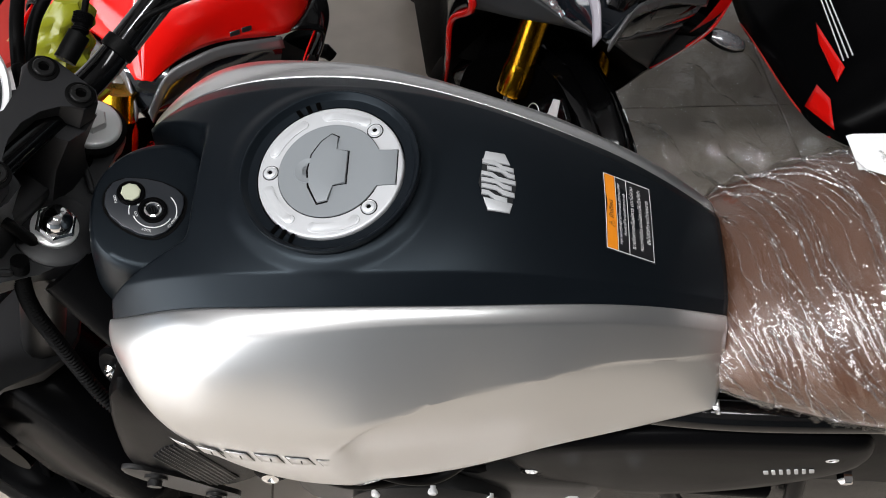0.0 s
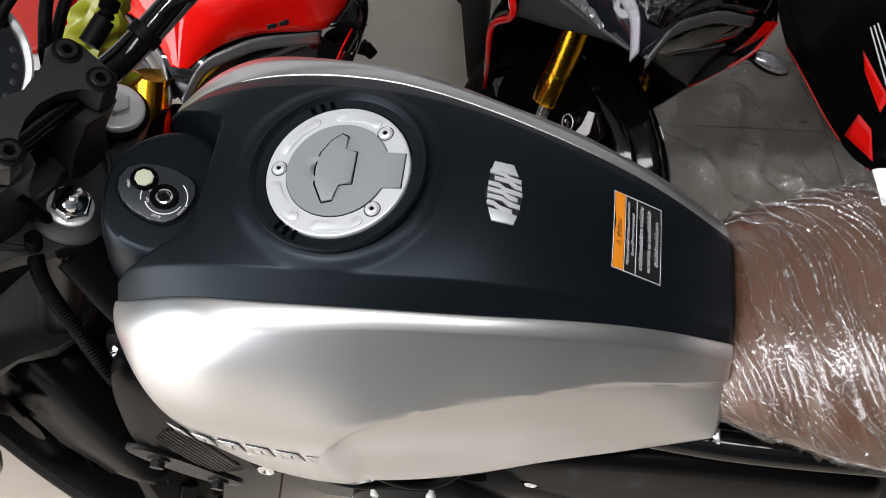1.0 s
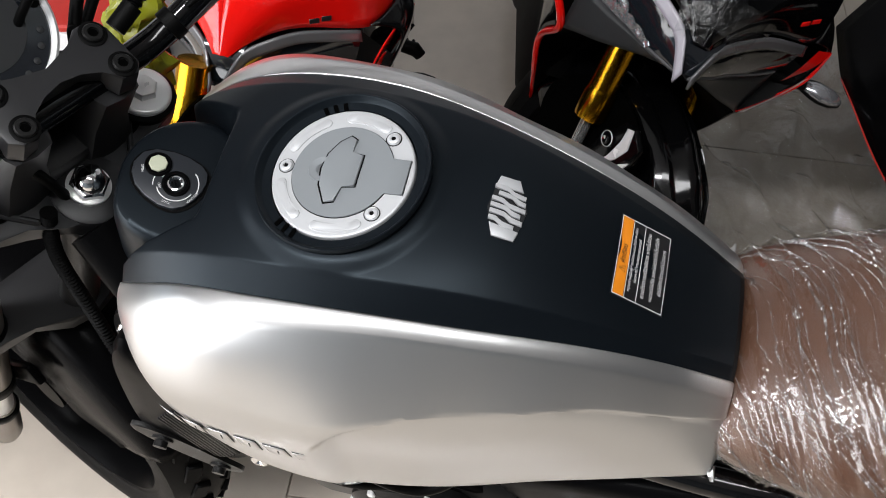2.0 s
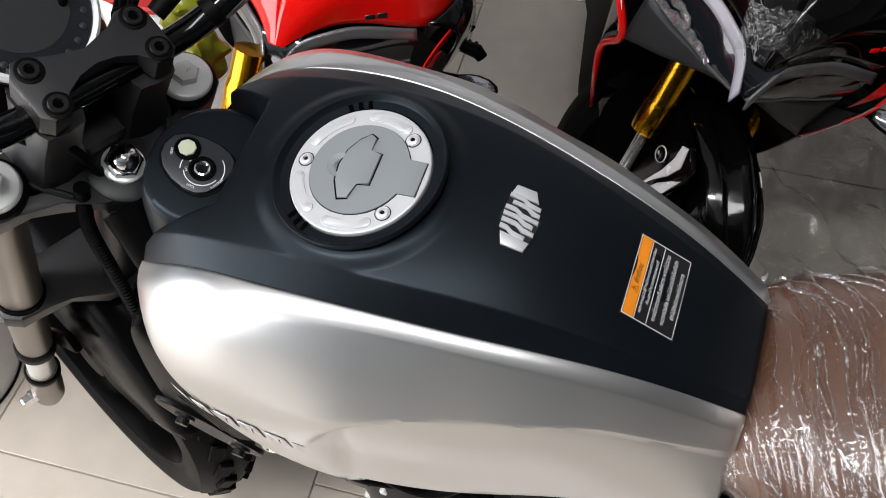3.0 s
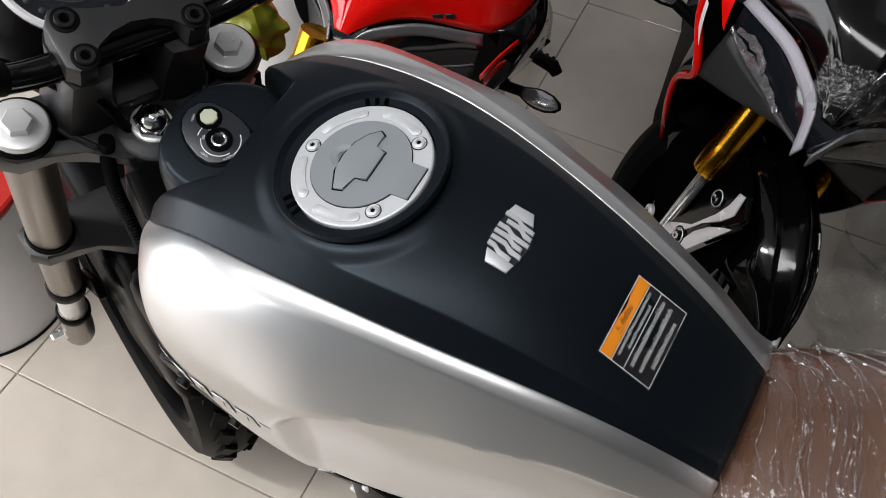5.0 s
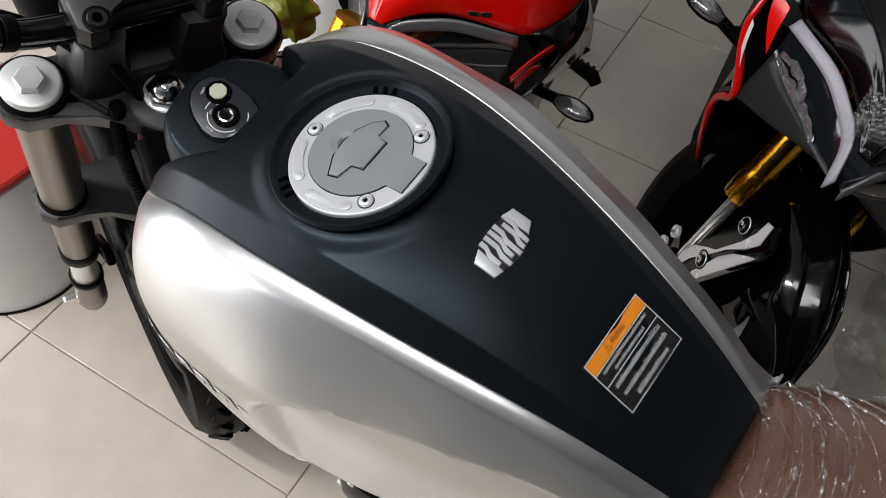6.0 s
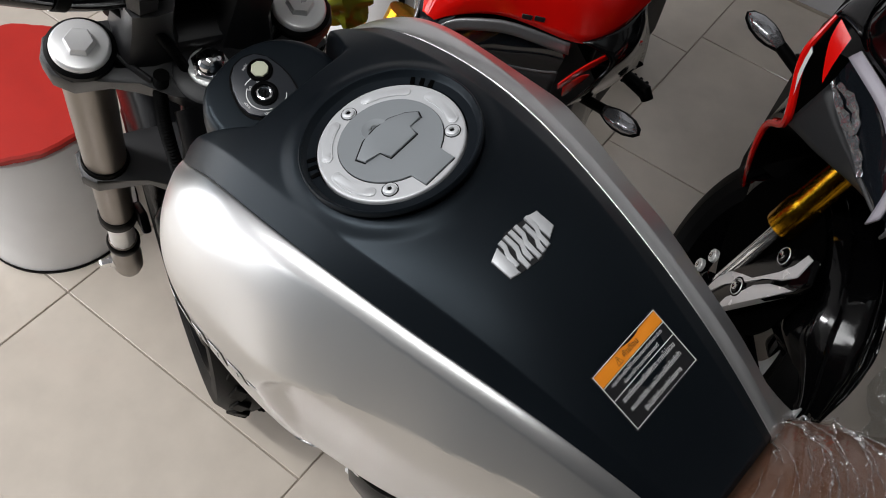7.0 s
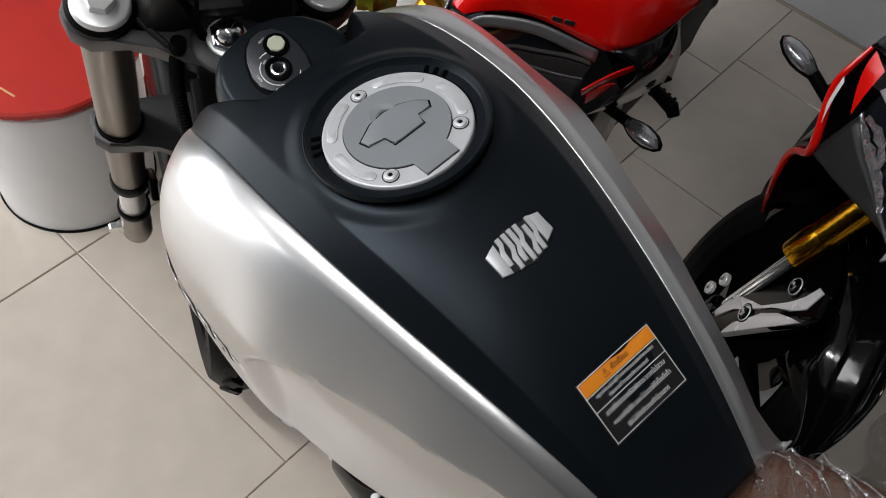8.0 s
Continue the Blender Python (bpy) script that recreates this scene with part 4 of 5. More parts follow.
bike_part("seat_rail", tube(curve_through([(0.12, -0.085, -0.26), (0.25, -0.1, -0.245), (0.36, -0.108, -0.23), (0.5, -0.105, -0.22)], 24), 0.016, 14), GLOSS, "gloss black seat rail")
bike_part("frame_tube", tube(curve_through([(-0.06, -0.11, -0.38), (0.1, -0.105, -0.46), (0.25, -0.1, -0.53), (0.5, -0.09, -0.6)], 24), 0.018, 14), SATIN, "black lower frame tube")
engine = bike_part("engine_case", block(0.42, 0.26, 0.24, pose(0.08, 0, -0.56), 0.05, 4), DARK, "dark engine cases")
part("crank_cover", lathe([(0.0, 0.0), (0.1, 0.0), (0.1, 0.018), (0.085, 0.03), (0.03, 0.034), (0.0, 0.034)], 40, pose(0.06, -0.125, -0.56, 90, 0, 0)), DARK, engine)
for k in range(8):
    a = k * math.tau / 8
    part("case_bolt", lathe([(0.006, 0), (0.006, 0.008), (0.004, 0.01), (0, 0.01)], 10, pose(0.06 + 0.095 * math.cos(a), -0.14, -0.56 + 0.095 * math.sin(a), 90, 0, 0)), POLISHED, engine)
bike_part("throttle_body", lathe([(0.0, -0.06), (0.03, -0.06), (0.03, -0.02), (0.036, -0.018), (0.036, 0.02), (0.028, 0.024), (0.028, 0.06), (0.0, 0.06)], 28, pose(0.02, -0.1, -0.39, 0, 80, 0)), DARK, "dark throttle body")
bike_part("fuel_hose", tube(curve_through([(-0.06, -0.13, -0.31), (0.0, -0.15, -0.35), (0.06, -0.15, -0.37), (0.1, -0.13, -0.34), (0.14, -0.12, -0.3)], 30), 0.007, 10), RUBBER, "black fuel hose")
bike_part("wire_loom", tube(curve_through([(-0.1, -0.14, -0.33), (-0.02, -0.155, -0.385), (0.08, -0.12, -0.43), (0.2, -0.09, -0.45)], 30), 0.009, 10), RUBBER, "taped wire loom")
bike_part("top_frame_tube", tube(curve_through([(-0.14, -0.12, -0.3), (-0.04, -0.122, -0.335), (0.06, -0.11, -0.37), (0.2, -0.08, -0.42)], 24), 0.017, 14), SATIN, "black upper frame tube")
bike_part("dark_backing", block(0.5, 0.012, 0.2, pose(0.05, -0.06, -0.33), 0.004), RUBBER)
bike_part("cylinder", block(0.13, 0.14, 0.2, pose(-0.06, 0, -0.4, 0, -12, 0), 0.02), DARK)
for k in range(7):
    bike_part("cooling_fin", block(0.15, 0.165, 0.005, pose(-0.07 - 0.004 * k, 0, -0.46 + 0.022 * k, 0, -12, 0), 0.0015, 1), DARK)
bike_part("air_box", block(0.42, 0.2, 0.16, pose(0.03, 0, -0.31), 0.03), RUBBER)
bike_part("battery_box", block(0.34, 0.16, 0.14, pose(0.35, 0, -0.32), 0.02), RUBBER)
for k, (x, y, z, l, r) in enumerate(((0.0, -0.13, -0.37, 0.07, 0.008), (0.06, -0.12, -0.39, 0.05, 0.012), (0.22, -0.15, -0.45, 0.04, 0.01), (0.3, -0.155, -0.47, 0.05, 0.009))):
    bike_part("bracket_bolt", lathe([(r, 0), (r, 0.012), (r * 0.7, 0.016), (0, 0.016)], 6, pose(x, y, z, 80, 0, 0)), POLISHED)
SHROUD = pose(0, -0.146, 0, 90, 0, 0)
shape = rounded([(-0.215, -0.13), (-0.19, -0.11), (-0.165, -0.2), (-0.125, -0.31), (-0.118, -0.39), (-0.155, -0.48), (-0.235, -0.53), (-0.285, -0.44), (-0.245, -0.24)])
mid_x, mid_z = -0.195, -0.33
bulge = [(-0.06, 0.96), (-0.012, 1.0), (-0.004, 0.97), (0.0, 0.9), (0.002, 0.6), (0.002, 0.1)]
shroud = bike_part("radiator_shroud", loft([[SHROUD @ Vector((mid_x + (x - mid_x) * k, mid_z + (z - mid_z) * k, h)) for x, z in shape] for h, k in bulge], True, True), SATIN, "black radiator shroud with narrow vents")
for k in range(8):
    m = SHROUD @ pose(-0.172 - 0.0058 * k, -0.35 - 0.008 * k, 0.0022, 0, 0, 100)
    part("vent_slit", block(0.165 - 0.004 * abs(k - 3), 0.003, 0.002, m, 0.0006, 1), RUBBER, shroud)
    part("vent_lip", block(0.165 - 0.004 * abs(k - 3), 0.0024, 0.004, m @ pose(0, 0.003, 0), 0.0008, 1), CAST, shroud)
m = pose(-0.1, -0.165, -0.3, 75, 0, 0)
bolt = part("shroud_bolt", lathe([(0.017, -0.01), (0.017, 0.003), (0.012, 0.005), (0.0, 0.005)], 28, m), SATIN, shroud)
part("bolt_head", lathe([(0.0085, 0.004), (0.0085, 0.01), (0.004, 0.011), (0.0, 0.008)], 20, m), CHROME, bolt)
bracket = bike_part("horn_bracket", prism(rounded([(-0.29, -0.38), (-0.235, -0.4), (-0.19, -0.48), (-0.165, -0.52), (-0.2, -0.55), (-0.265, -0.47)]), -0.006, 0.0, pose(0, -0.152, 0, 90, 0, 0), 0.002), DARK, "dark steel bracket with two bolts")
for x, z in ((-0.25, -0.425), (-0.2, -0.51)):
    part("bracket_bolt", lathe([(0.013, 0), (0.013, 0.003), (0.008, 0.004), (0.008, 0.011), (0.0, 0.011)], 16, pose(x, -0.152, z, 90, 0, 0)), DARK, bracket)
bike_part("radiator", block(0.03, 0.2, 0.22, pose(-0.215, 0, -0.4, 0, -15, 0), 0.004), DARK)
bike_part("down_tube", tube([(-0.24, 0, -0.15), (-0.2, 0, -0.62)], 0.024), SATIN)
bike_part("exhaust_pipe", tube(curve_through([(-0.12, 0.03, -0.48), (-0.22, 0.05, -0.62), (-0.12, 0.08, -0.76), (0.2, 0.1, -0.78)], 30), 0.019), DARK)
bike_part("side_stand", tube([(0.1, -0.12, -0.72), (0.13, -0.3, -0.93)], 0.011), SATIN)
bike_part("rear_tyre", lathe([(0.2, -0.05), (0.24, -0.065), (0.285, -0.04), (0.3, 0.0), (0.285, 0.04), (0.24, 0.065), (0.2, 0.05), (0.2, -0.05)], 64, pose(0.72, 0, -0.7, 90, 0, 0), caps=False), RUBBER)

# dark plate added to hide the bright floor below the side cover
bike_part("dark_underplate", prism(rounded([(0.1, -0.5), (0.2, -0.46), (0.42, -0.47), (0.6, -0.42), (0.68, -0.5), (0.72, -0.86), (0.2, -0.86)]), -0.02, 0.0, pose(0, -0.09, 0, 90, 0, 0), 0.004), GUARD, "added dark plate hiding the floor below the side cover")
for k in range(3):
    bike_part("frame_stay", tube([(0.16 + 0.16 * k, -0.1, -0.42), (0.2 + 0.16 * k, -0.115, -0.56), (0.26 + 0.15 * k, -0.11, -0.68)], 0.011, 12), SATIN)
bike_part("peg_bolt", lathe([(0.012, 0), (0.012, 0.01), (0.008, 0.014), (0, 0.014)], 6, pose(0.36, -0.1, -0.5, 90, 0, 0)), CHROME)
bike_part("peg_bolt", lathe([(0.01, 0), (0.01, 0.01), (0.007, 0.014), (0, 0.014)], 6, pose(0.55, -0.1, -0.47, 90, 0, 0)), CHROME)
bike_part("inner_fender", block(0.3, 0.2, 0.3, pose(0.56, 0, -0.4), 0.04), RUBBER)

# ---------------------------------------------------------------- two sport motorcycles parked nose towards the silver one


def skin(lines, n=16, k=10):
    """A smooth skin across a few guide lines, each of the same number of points."""
    fine = [curve_through(line, n) for line in lines]
    t = np.linspace(0, 1, len(fine))
    rows = []
    for s in np.linspace(0, 1, k):
        row = []
        for j in range(n):
            row.append(Vector([float(spline(t, [f[j][i] for f in fine])(s)) if len(fine) > 2 else fine[0][j][i] * (1 - s) + fine[1][j][i] * s for i in range(3)]))
        rows.append(row)
    return loft(rows)


def flip(line, side):
    return [(x, side * y, z) for x, y, z in line]


def axes(at, y, z):
    """A pose from its place and the directions of its y and z."""
    z = Vector(z).normalized()
    y = Vector(y)
    y = (y - z * y.dot(z)).normalized()
    return Matrix.Translation(at) @ Matrix((y.cross(z), y, z)).transposed().to_4x4()


def sport_bike(label, m, front, paint, lower, accent, guard, axle, strip, signals, peg, half_track=0.083, reach=0.32, slashes=(), waist=1.0):
    """x ahead, y to its left, the nose's tip over the origin; front is the turned fork, axle its reach down to the wheel."""
    bike = new("sport_motorcycle")
    bike.matrix_world = m
    tagged(bike, label, "motorcycle", "sport bikes parked beside the silver one")

    def piece(name, bm, mat, text="", parent=None, smooth=True):
        return part(name, bm, mat, parent or bike, text, smooth)

    head = m.inverted() @ front
    rear = pose(-0.3, 0, 0, 0, 0, 12) @ pose(0.3, 0, 0)
    for side in (-1, 1):
        f = head @ pose(0.03, side * half_track, 0)
        leg = piece("fork_leg", lathe([(0.0, 0.0), (0.0265, 0.0), (0.0272, 0.004), (0.0272, 0.045), (0.0245, 0.056), (0.024, 0.058), (0.024, reach), (0.0, reach)], 36, f), GOLD, "gold anodised fork leg")
        piece("inner_tube", lathe([(0.0, 0.02 - axle), (0.0105, 0.02 - axle), (0.0105, 0.002), (0.0, 0.002)], 28, f), TUBE, "bright inner tube", leg)
        piece("fork_foot", block(0.05, 0.04, 0.1, f @ pose(0, 0, 0.01 - axle), 0.012), GLOSS, "", leg)
    wheel = Matrix.Translation(head @ Vector((-0.005, 0, -axle))) @ head.to_quaternion().to_matrix().to_4x4() @ pose(0, 0, 0, 90, 0, 0)
    piece("front_tyre", lathe([(0.215, -0.035), (0.24, -0.048), (0.27, -0.04), (0.287, -0.02), (0.291, 0), (0.287, 0.02), (0.27, 0.04), (0.24, 0.048), (0.215, 0.035), (0.215, -0.035)], 72, wheel, caps=False), RUBBER)
    rim = piece("front_rim", lathe([(0.217, -0.036), (0.222, -0.04), (0.2, -0.03), (0.196, 0.0), (0.2, 0.03), (0.222, 0.04), (0.217, 0.036), (0.217, -0.036)], 64, wheel, caps=False), SATIN)
    for k in range(5):
        piece("spoke", block(0.18, 0.03, 0.02, wheel @ pose(0, 0, 0, 0, 0, 72 * k) @ pose(0.11, 0, 0), 0.006), SATIN, "", rim)
    piece("brake_disc", lathe([(0.08, -0.064), (0.13, -0.064), (0.13, -0.06), (0.08, -0.06), (0.08, -0.064)], 48, wheel, caps=False), POLISHED)
    # front mudguard: a faceted fin over the tyre, pointed in front, with a slot on each flank
    def on_guard(a, v, d):
        tip = 0.35 + 0.65 * ease(0.3, 0.75, a)
        d += 0.001 * math.sin(30 * a + 90 * v)
        return wheel @ Vector(((0.31 - d * tip) * math.cos(a), (0.31 - d * tip) * math.sin(a), v * tip * 0.9))

    facets = [(-0.066, 0.13), (-0.069, 0.075), (-0.064, 0.05), (-0.066, 0.03), (-0.046, 0.012), (-0.034, 0.014), (-0.012, -0.002), (0.0, -0.006)]
    facets += [(-v, d) for v, d in facets[-2::-1]]
    section = facets[:1]
    for p, q, r in zip(facets, facets[1:], facets[2:]):
        section += [tuple(i * 0.93 + j * 0.07 for i, j in zip(q, p)), tuple(i * 0.93 + j * 0.07 for i, j in zip(q, r))]
    section += facets[-1:]
    fender = thick(piece("mudguard", loft([[on_guard(a, v, d) for v, d in section] for a in np.linspace(radians(17), radians(140), 44)]), guard, "glossy faceted front mudguard"), 0.004)
    slot = [[on_guard(radians(51 + 5 * i), -v, d - 0.002) for v, d in ((0.0435, 0.0125), (0.0455, 0.013), (0.048, 0.0145))] for i in np.linspace(0, 1, 4)]
    # thin ridges added only to draw highlight lines along the guard
    for v, d, a0, a1 in ((-0.0665, 0.031, 24, 70), (-0.0462, 0.0118, 20, 48), (-0.0335, 0.0135, 22, 62), (-0.0125, -0.0018, 19, 80), (-0.0655, 0.048, 30, 58)):
        piece("glint_ridge", tube([on_guard(radians(a), v, d) for a in np.linspace(a0, a1, 24)], [0.0006 + 0.0016 * math.sin(math.pi * k / 23) for k in range(24)], 8), GLOSS, "", fender)
    thick(piece("slot_rim", loft(slot), BRIGHT, "bright slot edge", fender), 0.0015)
    f = head @ pose(0.03, -half_track, 0)
    flat = f @ pose(0, -0.012, 0, 90, 0, 0)
    arm = [(0.05, -0.175), (0.116, -0.054), (0.15, 0.008), (0.151, 0.034), (0.125, 0.056), (0.1, 0.055), (0.088, 0.033), (0.066, 0.014), (0.055, -0.019), (0.022, -0.1), (0.008, -0.165)]
    bracket = piece("mudguard_bracket", prism(arm, -0.005, 0.005, flat, 0.002), GLOSS, "black mudguard bracket, ribs whitened for its bright reflections")
    # white rib shapes paint the bright reflections on the polished bracket
    upper = [(0.0165, -0.157), (0.015, -0.128), (0.026, -0.0975), (0.051, -0.075), (0.073, -0.059), (0.1, -0.0065), (0.112, 0.024), (0.1106, 0.049), (0.1246, 0.054), (0.1315, 0.021), (0.1154, -0.008), (0.087, -0.038), (0.0745, -0.065), (0.038, -0.117), (0.028, -0.157)]
    under = [(0.068, -0.15), (0.065, -0.118), (0.079, -0.089), (0.0844, -0.06), (0.105, -0.0287), (0.131, -0.0047), (0.148, 0.0088), (0.117, -0.052)]
    for rib in (upper, under):
        piece("bracket_rib", prism(rib, -0.0075, 0.0075, flat, 0.0015), BRIGHT, "rib whitened to stand for a bright reflection", bracket)
    for x, z, k in ((0.064, -0.0916, 1.0), (0.081, 0.0097, 1.0), (-0.037, -0.133, 0.7), (-0.044, -0.168, 0.7)):
        at = f @ pose(x, -0.0175, z, 90, 0, 0) @ Matrix.Scale(k, 4)
        bolt = piece("bolt", lathe([(0.0, -0.006), (0.0165, -0.006), (0.0165, 0.002), (0.012, 0.003), (0.011, 0.001), (0.009, 0.001), (0.009, 0.006), (0.0, 0.0065)], 24, at), GLOSS if k == 1 else POLISHED, "", bracket)
        piece("bolt_ring", lathe([(0.0118, 0.002), (0.013, 0.0042), (0.0142, 0.002)], 24, at, caps=False), POLISHED, "", bolt)
        piece("bolt_head", lathe([(0.0065, 0.006), (0.006, 0.0085), (0.003, 0.0085), (0.0, 0.007)], 16, at), CHROME, "", bolt)
    # black sheet for the mudguard's inner side and the shade behind the near fork leg
    piece("dark_backing", prism(rounded([(-0.16, -0.02), (-0.04, 0.06), (0.07, 0.06), (0.13, 0.0), (0.14, -0.1), (0.09, -0.16), (0.0, -0.2), (-0.14, -0.12)]), -0.004, 0.0, head @ pose(0.03, 0.02 - half_track, 0, 90, 0, 0), 0.001), VOID, "black sheet for the inner mudguard and the shade behind the fork")
    # nose: twin lamps under a bright strip, cowl above, chin below
    drl = [(-0.018, 0.009, 0.75), (-0.045, 0.022, 0.776), (-0.066, 0.036, 0.79), (-0.088, 0.064, 0.798), (-0.114, 0.096, 0.8), (-0.14, 0.135, 0.793), (-0.17, 0.172, 0.78)]
    low = [(-0.024, 0.009, 0.743), (-0.06, 0.04, 0.728), (-0.08, 0.06, 0.722), (-0.1, 0.077, 0.718), (-0.125, 0.105, 0.713), (-0.15, 0.135, 0.71), (-0.168, 0.162, 0.716)]
    mid = [(x * 0.5 + u * 0.5 + 0.004, y * 0.5 + v * 0.5 + 0.002, z * 0.5 + w * 0.5) for (x, y, z), (u, v, w) in zip(drl, low)]
    ridge = [(-0.04, 0, 0.788), (-0.05, 0, 0.808), (-0.09, 0, 0.871), (-0.17, 0, 0.925), (-0.28, 0, 0.97), (-0.42, 0, 0.99)]
    shoulder = [(-0.041, 0.006, 0.788), (-0.062, 0.026, 0.812), (-0.105, 0.075, 0.862), (-0.175, 0.13, 0.885), (-0.26, 0.165, 0.89), (-0.4, 0.17, 0.86)]
    edge = [(-0.043, 0.012, 0.785), (-0.07, 0.037, 0.798), (-0.112, 0.092, 0.808), (-0.16, 0.165, 0.79), (-0.22, 0.198, 0.78), (-0.31, 0.202, 0.8)]
    front_edge = [(-0.178, 0.184, 0.788), (-0.203, 0.226, 0.766), (-0.188, 0.221, 0.727), (-0.178, 0.204, 0.684), (-0.165, 0.16, 0.618), (-0.215, 0.17, 0.545), (-0.25, 0.14, 0.43), (-0.4, 0.08, 0.2)]
    back_edge = [(-0.31, 0.202, 0.8), (-0.32, 0.204, 0.775), (-0.34, 0.205, 0.74), (-0.36, 0.205, 0.7), (-0.385, 0.2, 0.63), (-0.42, 0.19, 0.56), (-0.46, 0.165, 0.43), (-0.54, 0.1, 0.2)]
    front_edge = front_edge[:5] + [(x, y * waist, z) for x, y, z in front_edge[5:]]
    back_edge = back_edge[:5] + [(x, y * waist, z) for x, y, z in back_edge[5:]]
    chin = [(x - 0.004, y, z - 0.004) for x, y, z in low]
    chin2 = [(-0.06, 0.008, 0.722), (-0.08, 0.035, 0.705), (-0.095, 0.055, 0.69), (-0.11, 0.08, 0.672), (-0.13, 0.11, 0.65), (-0.15, 0.135, 0.632), (-0.168, 0.157, 0.614)]
    for side in (-1, 1):
        lamp = piece("headlamp", skin([flip(drl, side), flip(mid, side), flip(low, side)], 28, 8), GLASS, "dark glazed headlamp with a bright strip")
        band = [[(x + 0.004, y, z + 0.003) for x, y, z in drl], [(x + 0.008, y + 0.004, z - 0.015) for x, y, z in drl]]
        thick(piece("light_strip", skin([flip(band[0], side), flip(band[1], side)], 36, 4), strip if side < 0 else TRIM, "pale daytime light strip", lamp), 0.004)
        piece("lower_trim", tube([Vector(p) for p in curve_through(flip(low, side), 24)], 0.0025, 8), TRIM, "", lamp)
        c = curve_through(flip(mid, side), 25)
        e = curve_through(flip(low, side), 25)
        # faceted bright bowls behind the glass, along the lamp's lower edge and in its rear corner
        for i, j, lo, hi in ((7, 24, 0.06, 0.5), (15, 23, 0.62, 1.05)):
            rows = []
            for d in np.linspace(lo, hi, 7):
                rows.append([e[k].lerp(c[k], d * (0.55 + 0.45 * math.sin(math.pi * (k - i) / (j - i)))) + Vector((0.004 + 0.0022 * math.sin(1.9 * k + 5 * d), side * 0.0015 * math.sin(2.7 * k), 0.0012 * math.cos(3.1 * k))) for k in range(i, j + 1)])
            if strip is not STRIP or side > 0:
                continue
            piece("reflector", loft(rows), LENS, "bright faceted reflector", lamp, smooth=False)
        thick(piece("upper_cowl", skin([flip(ridge, side), flip(shoulder, side), flip(edge, side)], 36, 16), paint, "glossy upper cowl"), 0.003)
        thick(piece("chin_panel", skin([flip(chin, side), flip(chin2, side)], 18, 6), FAIRING, "dark grey chin panel"), 0.003)
        fairing = thick(piece("side_fairing", skin([flip(front_edge[:5], side), flip([(x, y + 0.012, z) for x, y, z in [tuple((p + q) / 2 for p, q in zip(u, v)) for u, v in zip(front_edge[:5], back_edge[:5])]], side), flip(back_edge[:5], side)], 24, 10), lower, "glossy side fairing"), 0.004)
        thick(piece("lower_fairing", skin([flip(front_edge[4:], side), flip(back_edge[4:], side)], 24, 8), GLOSS, "gloss black lower fairing"), 0.004)
        inner = [(x - 0.1, y * 0.35, z - 0.02) for x, y, z in front_edge[2:]]
        piece("inner_cowl", skin([flip(front_edge[2:], side), flip(inner, side)], 24, 6), RUBBER, "black inner fairing")
        if not slashes:
            piece("edge_stripe", tube(curve_through(flip(front_edge[1:] if side < 0 else front_edge[1:5], side), 40), [(1.0 if side < 0 else 0.5) * (0.003 + 0.0035 * math.sin(i / 39 * math.pi)) for i in range(40)], 8), accent, "red edge stripe", fairing)
        if slashes:
            for line_a, line_b in slashes:
                thick(piece("flash_stripe", skin([flip(line_a, side), flip(line_b, side)], 14, 4), accent, "slanted red stripe", fairing), 0.002)
        else:
            piece("flash_stripe", skin([flip([(-0.148, 0.171, 0.72), (-0.155, 0.182, 0.75), (-0.17, 0.192, 0.782)], side), flip([(-0.152, 0.176, 0.722), (-0.172, 0.206, 0.752), (-0.188, 0.219, 0.778)], side)], 14, 3), accent, "slanted red stripe", fairing)
            piece("flash_line", skin([flip([(-0.158, 0.163, 0.625), (-0.166, 0.194, 0.684), (-0.174, 0.21, 0.722)], side), flip([(-0.163, 0.17, 0.625), (-0.172, 0.202, 0.686), (-0.18, 0.217, 0.724)], side)], 14, 3), PRINT, "thin white line", fairing)
        # indicator on its stalk, foot peg, grip
        x, y, z = signals[0 if side > 0 else 1]
        stalk = piece("indicator_stalk", tube([(x, side * (y - 0.1), z - 0.01), (x, side * (y - 0.034), z)], 0.01, 10), RUBBER)
        piece("indicator_lens", lathe([(0.0, -0.006), (0.01, 0.0), (0.018, 0.015), (0.021, 0.03), (0.019, 0.048), (0.011, 0.062), (0.0, 0.068)], 24, pose(x, side * (y - 0.034), z, -90 * side, 0, 0) @ Matrix.Diagonal((0.85, 0.6, 1, 1))), LENS, "clear indicator lens", stalk)
        piece("lens_cap", lathe([(0.0, -0.008), (0.0125, -0.004), (0.0205, 0.015), (0.0235, 0.03), (0.021, 0.05), (0.012, 0.066), (0.0, 0.072)], 24, pose(x - 0.006, side * (y - 0.034), z - 0.006, -90 * side, 0, 0) @ Matrix.Diagonal((1, 0.5, 1, 1))), RUBBER, "", stalk)
        x, y, z = peg
        rest = piece("foot_peg", tube([(x, side * (y - 0.08), z + 0.005), (x + 0.003, side * (y - 0.012), z), (x + 0.005, side * y, z - 0.012)], [0.012, 0.015, 0.012], 12), RUBBER)
        for k in range(4):
            piece("peg_rib", block(0.026, 0.007, 0.02, pose(x, side * (y - 0.02 - 0.014 * k), z + 0.003), 0.002, 1), RUBBER, "", rest)
        piece("handgrip", tube([(-0.42, side * 0.2, 0.92), (-0.48, side * 0.34, 0.9)], 0.017, 16), RUBBER)
